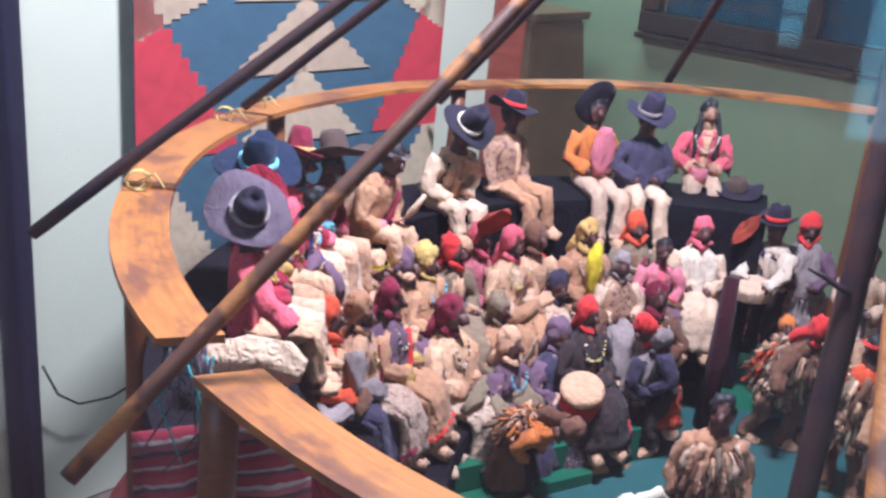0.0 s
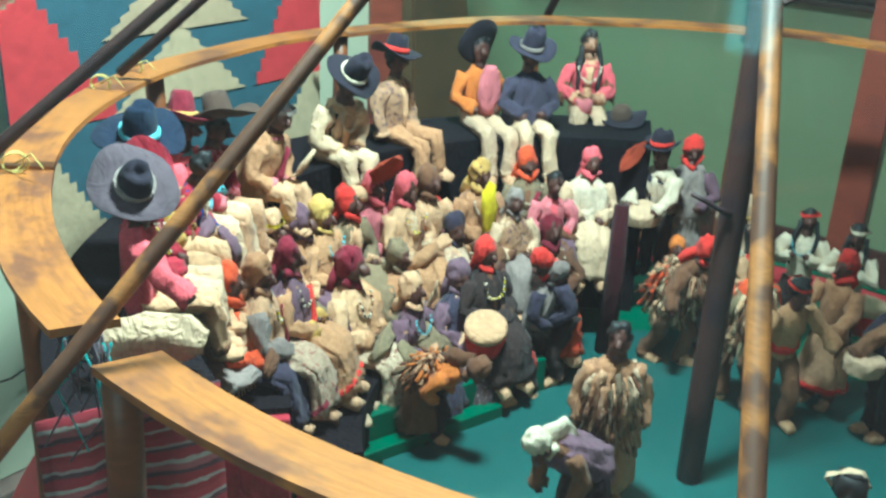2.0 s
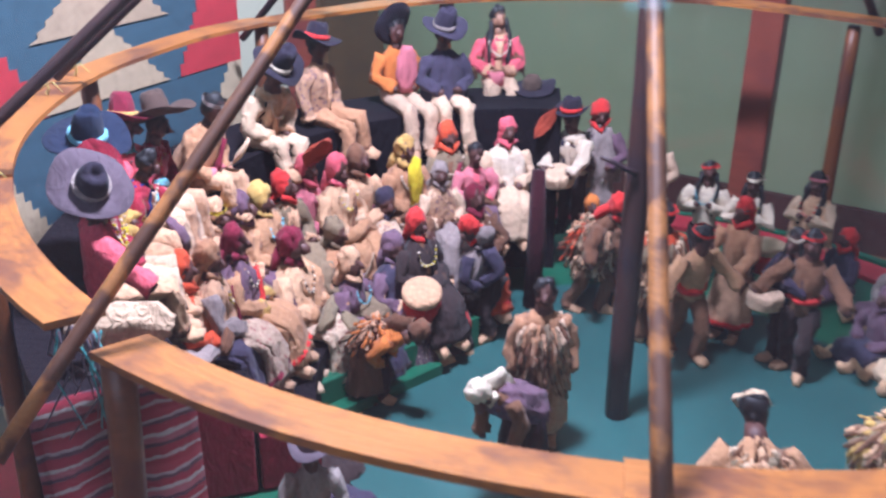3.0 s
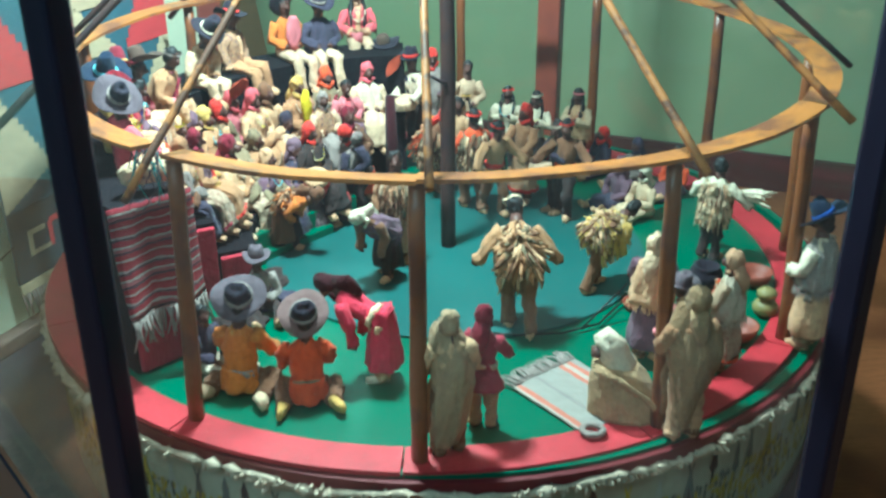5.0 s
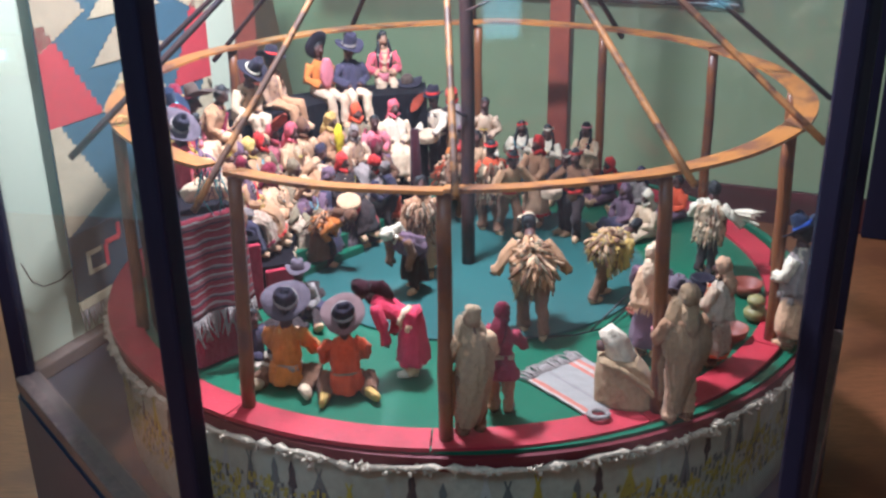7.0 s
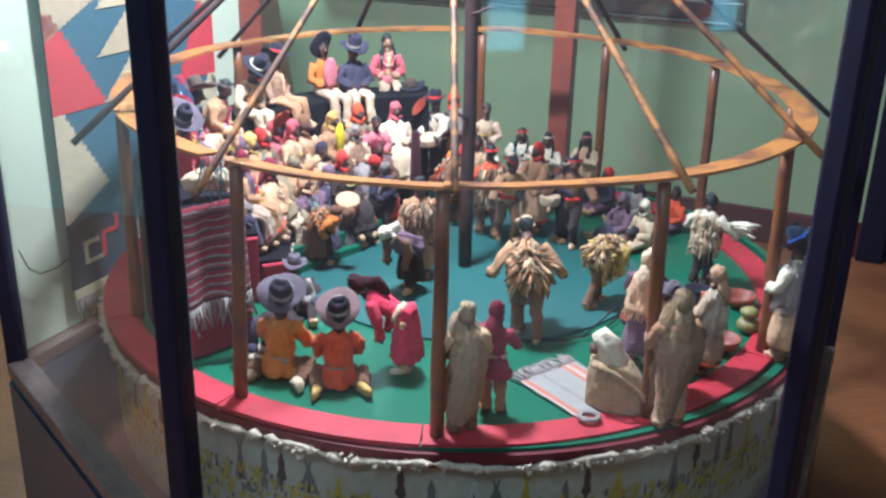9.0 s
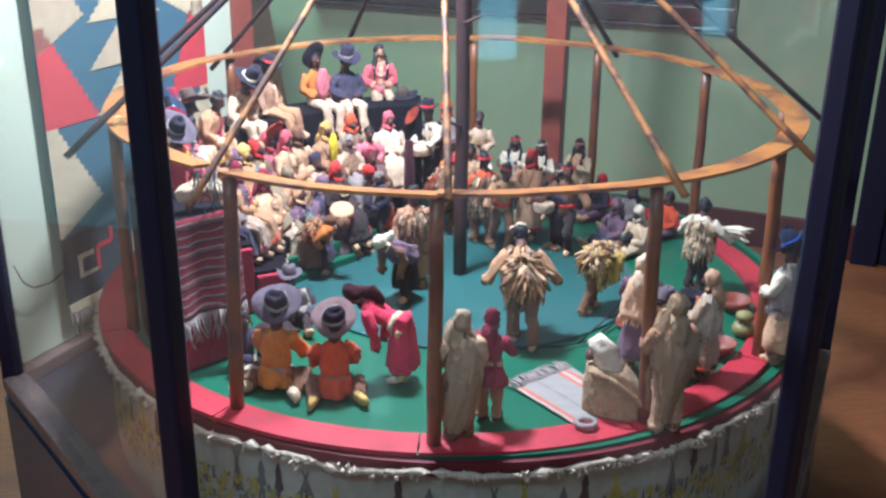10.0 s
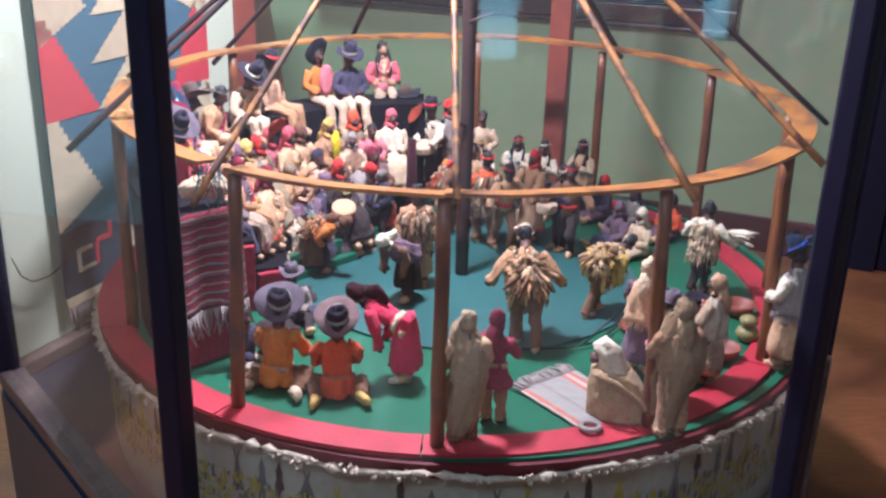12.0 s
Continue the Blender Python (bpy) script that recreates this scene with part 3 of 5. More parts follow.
for k in range(3):
    x = L_ + 0.05 + 0.19 * k
    for dx, dz, w, h, mt in ((0, 0.0, 0.012, 0.06, "rug_white"), (0.02, 0.024, 0.05, 0.012, "rug_white"), (0.03, -0.024, 0.05, 0.010, "rug_white"),
                             (0.06, 0.0, 0.012, 0.055, "rug_red"), (0.085, 0.032, 0.05, 0.012, "rug_red"), (0.11, 0.05, 0.012, 0.035, "rug_red")):
        part("step_motif", boxed((w, 0.002, h), Matrix.Translation((x + dx, -0.0046, -0.045 + dz)), 0.0006), mt, border)
part("hem", boxed((R_ - L_, 0.004, 0.022), Matrix.Translation(((L_ + R_) / 2, -0.0025, -0.141)), 0.001), "rug_white", rug)
bm = bmesh.new()
rng = random.Random(5)
for k in range(64):
    x = L_ + 0.004 + (R_ - L_ - 0.008) * k / 63
    tube(bm, [(x, -0.001, -0.150), (x + rng.uniform(-.004, .004), -0.004, -0.18), (x + rng.uniform(-.008, .008), -0.003, -0.205 - rng.random() * 0.015)],
         [0.0028, 0.0022, 0.001], 0, 5)
part("fringe", bm, "grey", rug, "grey wool fringe")
wire = bmesh.new()
tube(wire, [rugm @ Vector((s, -0.004, z)) for s, z in ((0.02, 0.03), (0.04, -0.02), (0.07, -0.045), (0.12, -0.05), (0.17, -0.035))], [0.0018] * 5, 0, 6)
tagged(finish("wire", wire, ["cable"]), "thin dark wire hanging on the cream panel", "wire")

# ---------------------------------------------------------------- drum and deck
drum = thing("round_drum_stage", "round painted wooden drum with a green deck and red rim", "stage")
bm = arc_slab(bmesh.new(), 0.72, 0.757, BASE, -0.032, 0, 360, 96)
part("wall", bm, "drum", drum, "grey-white painted drum side")
bm = disc(bmesh.new(), 0.715, -0.05, -0.006, 96)
part("deck", bm, "green_deck", drum, "bright green painted deck")
bm = disc(bmesh.new(), 0.385, -0.006, -0.001, 96)
bmesh.ops.translate(bm, vec=(0.03, 0, 0), verts=bm.verts[:])
part("turntable", bm, "teal_deck", drum, "teal painted turntable")
part("rim_ring", arc_slab(bmesh.new(), 0.741, 0.757, -0.031, -0.003, 0, 360, 96), "green_deck", drum)
part("lip", arc_slab(bmesh.new(), 0.757, 0.768, -0.034, -0.009, 0, 360, 96), "dark_red", drum, "dark red painted lip")
POSTS = [(-119.3, .722, .708), (-91.1, .728, .70), (-62.2, .722, .703), (-32.5, .705, .698), (-2, .70, .695), (28.9, .698, .697),
         (57.7, .698, .697), (86.8, .697, .697), (117, .70, .70), (146.3, .70, .695), (176.6, .70, .70), (207.5, .71, .71)]
for i, (a, r, _) in enumerate(POSTS):
    b = POSTS[(i + 1) % 12][0] + (360 if i == 11 else 0)
    bm = arc_slab(bmesh.new(), 0.683, 0.742, -0.006, 0.002, a + 0.12, b - 0.12, 14, -0.024, -0.014)
    part("rim_board", bm, "red_board", drum)
# painted tents, trees and grass round the drum
rng = random.Random(11)


def painted(a, pts, mat, name, lift, parent=None):
    bm = bmesh.new()
    bm.faces.new([bm.verts.new(ring_point(0.7572 + lift, a + da, z)) for da, z in pts])
    return part(name, bm, mat, parent or drum)


for k in range(50):
    a = -165 + k * 3.9 + rng.uniform(-0.8, 0.8)
    h = rng.uniform(0.040, 0.062)
    w = rng.uniform(1.0, 1.5)
    z0 = -0.128 + rng.uniform(-0.012, 0.012)
    if k % 5 < 3:                                          # tent with smoke poles
        tent = painted(a, [(-w, z0), (w, z0), (0.22, z0 + h), (0.5, z0 + h * 1.32), (0.30, z0 + h * 1.34), (0, z0 + h * 1.08), (-0.30, z0 + h * 1.34), (-0.5, z0 + h * 1.32), (-0.22, z0 + h)],
                ("paint_dark", "paint_yellow", "paint_grey")[k % 3], "painted_tent", 0.0012)
        painted(a, [(-0.25, z0), (0.25, z0), (0.05, z0 + h * 0.55), (-0.05, z0 + h * 0.55)], "paint_black", "painted_door", 0.0018, tent)
    else:
        painted(a, [(-0.2, z0), (0.2, z0), (0.25, z0 + h * 0.4), (0.75, z0 + h * 0.5), (0.45, z0 + h * 0.9), (0.6, z0 + h), (0.1, z0 + h * 1.5), (-0.45, z0 + h * 1.1), (-0.35, z0 + h * 0.8), (-0.7, z0 + h * 0.55), (-0.25, z0 + h * 0.4)],
                "paint_dark" if k % 2 else "paint_black", "painted_tree", 0.0012)
bm = bmesh.new()
for k in range(2600):
    a = rng.uniform(-165, 30)
    z = -0.150 + rng.uniform(-0.06, 0.038)
    h = rng.uniform(0.005, 0.018)
    bm.faces.new([bm.verts.new(ring_point(0.7588 + 0.0004 * (k % 3), a + da, z + dz)) for da, dz in ((-0.2, 0), (0.25, rng.uniform(0, .004)), (0.3, h), (-0.15, h * rng.uniform(.6, 1.2)))]).material_index = k % 3
tagged(part("painted_grass", bm, ["paint_yellow", "paint_dark", "paint_yellow"], drum, "dabs of ochre and grey painted grass"), kind="stuff")
# cotton fringe below the lip
bm = bmesh.new()
n = 300
line = []
for k in range(n):
    a = 360 * k / n
    sag = 0.007 * math.sin(a * 0.31) + 0.006 * noise.noise(Vector((a * 0.2, 0, 0)))
    line.append(ring_point(0.772 + 0.003 * noise.noise(Vector((a * 0.7, 3, 0))), a, -0.018 + sag * 0.6 - 0.010))
line.append(line[0].copy())
rads = [max(0.0015, 0.0056 + 0.010 * noise.noise(Vector((k * 0.9, 0, 9)))) for k in range(n)]
tube(bm, line, rads + rads[:1], 0, 7, cap=False)
for k in range(1000):
    a = rng.uniform(0, 360)
    p = ring_point(0.770, a, -0.029 + rng.uniform(-.006, .006))
    q = p + Vector((rng.uniform(-.012, .012), rng.uniform(-.012, .012), rng.uniform(-.013, .009)))
    tube(bm, [p, (p + q) / 2 + ring_point(0.008, a), q], [0.0022, 0.0034, 0.0009], 0, 4)
part("fringe", bm, "fringe", drum, "frayed white cotton fringe", True)

# ---------------------------------------------------------------- lodge frame: posts, hoop, rafters, centre pole
lodge = thing("lodge_frame", "round lodge frame of peeled poles with a flat bent hoop", "lodge frame")
HZ = 0.410
rng = random.Random(3)


def pole(name, pts, r0, r1, mat, knots=7, n=9, wob=0.0025):
    bm = bmesh.new()
    a, b = Vector(pts[0]), Vector(pts[1])
    line, rad = [], []
    s = rng.random() * 50
    for k in range(knots + 1):
        t = k / knots
        line.append(a.lerp(b, t) + noise.noise_vector(Vector((t * 4, s, 0))) * wob)
        rad.append((r0 + (r1 - r0) * t) * (1 + 0.10 * noise.noise(Vector((t * 9, s, 5)))))
    tube(bm, line, rad, 0, n)
    return part(name, bm, mat, lodge)


for a, rb, rt in POSTS:
    pole("post", (ring_point(rb, a, -0.006), ring_point(rt - 0.004, a, HZ - 0.004)), 0.0125, 0.0115, "post")
segs = [(POSTS[0][0] - 0.9, POSTS[1][0]), (POSTS[1][0], POSTS[3][0]), (POSTS[3][0], POSTS[5][0]), (POSTS[5][0], POSTS[7][0]),
        (POSTS[7][0], POSTS[9][0]), (POSTS[9][0], POSTS[11][0] + 1), (POSTS[11][0] + 1, POSTS[0][0] + 360 - 5.5)]
for i, (a, b) in enumerate(segs):
    bm = bmesh.new()
    k = max(6, int((b - a) / 2.5))
    lift = 0.003 * (i % 2)
    arc_slab(bm, 0.671, 0.717, HZ + lift - 0.002, HZ + 0.006 + lift - 0.002, a, b, k)
    for v in bm.verts:
        # the front boards lie twisted, with their outer edge up
        twist = 0.17 * max(0.0, math.cos(math.atan2(v.co.y, v.co.x) + radians(90))) ** 2
        v.co.z += (v.co.xy.length - 0.70) * twist + 0.008 * max(0.0, v.co.y / 0.7) ** 2
        v.co.z += 0.003 * noise.noise(v.co * 6)
        v.co += Vector((v.co.x, v.co.y, 0)).normalized() * 0.004 * noise.noise(v.co * 5 + Vector((7, 0, 0)))
    part("hoop_board", bm, "hoop", lodge)
APEX = Vector((-0.02, 0.0, 1.02))
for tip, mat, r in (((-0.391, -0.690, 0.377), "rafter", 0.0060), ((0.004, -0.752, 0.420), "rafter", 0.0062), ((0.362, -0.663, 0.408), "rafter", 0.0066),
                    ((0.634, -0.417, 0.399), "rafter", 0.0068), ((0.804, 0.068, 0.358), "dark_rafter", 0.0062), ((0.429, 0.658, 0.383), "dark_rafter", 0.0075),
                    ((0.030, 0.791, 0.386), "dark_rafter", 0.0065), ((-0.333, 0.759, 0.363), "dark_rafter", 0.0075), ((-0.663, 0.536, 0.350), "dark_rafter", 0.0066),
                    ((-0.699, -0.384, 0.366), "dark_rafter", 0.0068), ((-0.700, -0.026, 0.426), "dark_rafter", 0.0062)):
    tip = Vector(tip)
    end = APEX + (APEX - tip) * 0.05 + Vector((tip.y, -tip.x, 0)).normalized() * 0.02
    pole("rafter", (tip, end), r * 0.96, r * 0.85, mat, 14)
TIPZ = 1.10
pole("centre_pole", ((0.016, -0.004, -0.006), (0.010, 0.06, TIPZ + 0.03)), 0.0155, 0.0135, "dark_rafter", 10, 10, 0.004)
for z, s in ((0.56, 1), (0.34, -1)):
    pole("branch_stub", ((0.014, 0.0, z), (0.014 + s * 0.045, -0.012, z + 0.022)), 0.004, 0.0025, "dark_rafter", 3, 6)
for a, r in ((209.5, 0.70), (186, 0.70), (179, 0.705)):
    bm = bmesh.new()
    c = ring_point(r, a, HZ + 0.014)
    for k in range(3):
        tilt = Matrix.Translation(c) @ Matrix.Rotation(radians(a + 20 * k), 4, "Z") @ Matrix.Rotation(radians(80), 4, "X")
        tube(bm, [tilt @ Vector((0.011 * math.cos(t), 0.010 * math.sin(t), 0.002 * k)) for t in (j * math.pi / 5 for j in range(11))], [0.0008] * 11, 0, 5)
    tube(bm, [c, c + Vector((0.02, -0.004, 0.012)), c + Vector((0.035, -0.01, 0.002))], [0.0009, 0.0009, 0.0006], 0, 5)
    part("lashing", bm, "twine", lodge)
# yarn tassels that hang from the hoop's open end
bm = bmesh.new()
for k in range(20):
    c = Vector((-0.395, -0.578, HZ - 0.002)) + Vector((rng.uniform(-.022, .022), rng.uniform(-.016, .016), 0))
    l = rng.uniform(0.03, 0.09)
    tube(bm, [c, c + Vector((rng.uniform(-.012, .012), rng.uniform(-.008, .008), -l * 0.5)), c + Vector((rng.uniform(-.03, .03), rng.uniform(-.02, .02), -l))], [0.0011, 0.0011, 0.0006], k % 4 == 0, 4)
part("tassel", bm, ["hatgrey", "teal_twine"], lodge, "grey and teal yarn tassel")

# ---------------------------------------------------------------- bleachers under the left arc of the hoop
bl = thing("bleachers", "tiered curved benches draped in black cloth", "bleachers")
TIERS = [(0.495, 0.622, 0.282), (0.395, 0.493, 0.144), (0.318, 0.393, 0.081)]
for r0, r1, z in TIERS:
    part("bench", arc_slab(bmesh.new(), r0, r1, -0.006, z, 95 if z > .2 else 112, 226 if z > .2 else 206, 44, -0.05, -0.05), "black_cloth", bl)
part("end_board", boxed((0.118, 0.012, 0.275), Matrix.Translation(ring_point(0.558, 226.7, 0.137) + Vector((-0.05, -0.05, 0))) @ Matrix.Rotation(radians(227), 4, "Z"), 0.003), "crimson", bl, "red end board")

for (r0, r1, z), aa in zip(TIERS[1:], (207, 207)):
    part("end_board", boxed((r1 - r0 - 0.004, 0.012, z - 0.004), Matrix.Translation(ring_point((r0 + r1) / 2, aa, z / 2 - 0.004) + Vector((-0.05, -0.05, 0))) @ Matrix.Rotation(radians(aa), 4, "Z"), 0.003), "crimson", bl, "red end board")
for p, q, w in (((-0.455, -0.140), (-0.205, 0.160), 0.05), ((-0.425, -0.165), (-0.235, 0.065), 0.022)):
    p, q = Vector((*p, 0)), Vector((*q, 0))
    d = q - p
    h = 0.055 if w > 0.03 else 0.022
    part("green_plank", boxed((d.length, w, h), Matrix.Translation((p + q) / 2 + Vector((0, 0, h / 2 - 0.006))) @ Matrix.Rotation(math.atan2(d.y, d.x), 4, "Z"), 0.002), "green_deck", bl, "green painted plank")

# striped blanket hung over the end of the benches
def hanging(name, p, q, z1, z0, mat, label, cat, fringe="grey", depth=0.012):
    p, q = Vector((*p, 0)), Vector((*q, 0))
    d = (q - p)
    nrm = Vector((d.y, -d.x, 0)).normalized()
    p, q = p + nrm * 0.016, q + nrm * 0.016
    ob = thing(name, label, cat)
    bm = bmesh.new()
    nx, nz = 16, 14
    grid = {}
    for side in (0, 1):
        for i in range(nx + 1):
            for j in range(nz + 1):
                s, t = i / nx, j / nz
                off = depth * math.sin(s * 9 + 1.2 * t) * t + 0.02 * (t ** 2) + 0.0025 * side
                grid[side, i, j] = bm.verts.new(p + d * s + nrm * off + Vector((0, 0, z1 + (z0 - z1) * t)))
    for side in (0, 1):
        for i in range(nx):
            for j in range(nz):
                f = [grid[side, i, j], grid[side, i + 1, j], grid[side, i + 1, j + 1], grid[side, i, j + 1]]
                bm.faces.new(f if side else f[::-1])
    rim = [(i, 0) for i in range(nx)] + [(nx, j) for j in range(nz)] + [(nx - i, nz) for i in range(nx)] + [(0, nz - j) for j in range(nz)]
    for k, a in enumerate(rim):
        b = rim[(k + 1) % len(rim)]
        bm.faces.new((grid[0, *a], grid[0, *b], grid[1, *b], grid[1, *a]))
    part("cloth", bm, mat, ob, smooth=True)
    bm = bmesh.new()
    for k in range(34):
        s = (k + 0.5) / 34
        o = p + d * s + nrm * (depth * math.sin(s * 9 + 1.2) + 0.02)
        tube(bm, [o + Vector((0, 0, z0 + 0.003)), o + Vector((rng.uniform(-.006, .006), rng.uniform(-.006, .006), z0 - 0.02)),
                  o + nrm * 0.01 + Vector((rng.uniform(-.012, .012), rng.uniform(-.012, .012), z0 - 0.045))], [0.0026, 0.0022, 0.001], 0, 5)
    part("fringe", bm, fringe, ob)
    return ob


hanging("striped_blanket", (-0.495, -0.509), (-0.395, -0.409), 0.292, 0.112, "serape", "red and white striped woven blanket hung over the bench end", "blanket")


# ---------------------------------------------------------------- small goods on the deck
def bowl(x, y, r, h, inside, label, name="bowl"):
    bm = bmesh.new()
    lathe(bm, [(r * 0.45, 0), (r * 0.85, h * 0.45), (r, h), (r * 0.93, h), (r * 0.78, h * 0.5), (r * 0.3, h * 0.18)], 0, 20)
    for f in bm.faces:
        f.material_index = 1 if f.calc_center_median().z > h * 0.15 and f.normal.z > 0.1 else 0
    ob = finish(name, bm, ["clay", inside])
    ob.matrix_world = pose(x, y, -0.006)
    return tagged(ob, label, "bowl", "bowls on the deck")


bowl(0.600, -0.165, 0.034, 0.030, "crimson", "red clay bowl with red food on the green deck")
bowl(0.519, -0.372, 0.034, 0.030, "cream_clay", "red clay bowl with cream food on the green deck")
bowl(0.362, -0.262, 0.026, 0.014, "gold", "small clay dish of orange food on the deck", "dish")
bm = bmesh.new()
lathe(bm, [(0.012, 0), (0.028, 0.012), (0.031, 0.025), (0.024, 0.037), (0.010, 0.042), (0.013, 0.047), (0.024, 0.053), (0.024, 0.064), (0.012, 0.072), (0.003, 0.074)], 0, 16)
ob = finish("gourd", bm, ["gourd"])
ob.matrix_world = pose(0.588, -0.285, -0.006) @ Matrix.Scale(0.75, 4)
tagged(ob, "pair of stacked yellow gourds on the green deck", "gourd")
bm = bmesh.new()
lathe(bm, [(0.02, 0), (0.034, 0.018), (0.030, 0.035), (0.022, 0.040), (0.026, 0.046), (0.022, 0.046), (0.018, 0.030)], 0, 16)
ob = finish("kettle", bm, ["hatblack"])
ob.matrix_world = pose(0.505, -0.175, -0.006)
tagged(ob, "black round kettle on the green deck", "kettle")

# little woven mat with fringe
mat = thing("woven_mat", "pale grey and red striped mat with grey fringe on the deck", "mat", m=pose(0.232, -0.560, -0.005, 0, 0, -51))
bm = bmesh.new()
nx, ny = 14, 10
g = [[bm.verts.new((-0.085 + 0.17 * i / nx, -0.068 + 0.136 * j / ny, 0.003 + 0.0025 * noise.noise(Vector((i * .6, j * .6, 2))))) for j in range(ny + 1)] for i in range(nx + 1)]
for i in range(nx):
    for j in range(ny):
        bm.faces.new((g[i][j], g[i + 1][j], g[i + 1][j + 1], g[i][j + 1]))
ext = bmesh.ops.extrude_face_region(bm, geom=bm.faces[:])
bmesh.ops.translate(bm, vec=(0, 0, 0.003), verts=[v for v in ext["geom"] if isinstance(v, bmesh.types.BMVert)])
part("weave", bm, "mat_weave", mat)
bm = bmesh.new()
for k in range(26):
    y = -0.066 + 0.132 * k / 25
    tube(bm, [(-0.084, y, 0.005), (-0.105, y + rng.uniform(-.006, .006), 0.006), (-0.125, y + rng.uniform(-.012, .012), 0.003)], [0.003, 0.0026, 0.001], 0, 5)
part("fringe", bm, "grey", mat)
bm = bmesh.new()
tube(bm, [(0.016 * math.cos(t), 0.013 * math.sin(t), 0.006) for t in (j * math.pi / 7 for j in range(15))], [0.005] * 15, 0, 7)
ob = finish("rope_coil", bm, ["grey"])
ob.matrix_world = pose(0.236, -0.664, 0.004)
tagged(ob, "small coil of grey cord on the red rim", "cord")

# cable on the turntable and a leaning stick
bm = bmesh.new()
tube(bm, [(0.06, -0.36, 0.001), (0.14, -0.375, 0.001), (0.22, -0.365, 0.001), (0.285, -0.335, 0.002), (0.34, -0.25, 0.004)], [0.0022] * 5, 0, 6)
tagged(finish("cable", bm, ["cable"]), "thin black cable lying on the teal turntable", "cable")
bm = bmesh.new()
tube(bm, [(0.253, -0.352, 0.001), (0.345, -0.282, 0.062)], [0.0026, 0.002], 0, 6)
tagged(finish("stick", bm, ["cable"]), "thin black stick leaning on the deck", "stick")

# hand drums
def hand_drum(x, y, z, r, h, skin, side, m=None, label=""):
    ob = thing("hand_drum", label, "drum", "hand drums", m=m or pose(x, y, z))
    bm = bmesh.new()
    lathe(bm, [(r * 0.96, 0), (r, h * 0.3), (r, h)], 0, 18)
    part("shell", bm, side, ob)
    bm = bmesh.new()
    lathe(bm, [(r * 1.04, h * 0.86), (r * 1.05, h + 0.002), (r * 0.9, h + 0.005)], 0, 18, wave=0.02, waves=9)
    part("skin", bm, skin, ob, "stretched hide skin")
    return ob


hand_drum(0, 0, 0, 0.027, 0.040, "buff", "red", pose(-0.262, 0.085, 0.084, 24, 0, 10), label="red drum with a scalloped cream hide skin")
hand_drum(0.262, 0.455, 0.02, 0.034, 0.04, "cream", "red", label="red drum held by the singers")

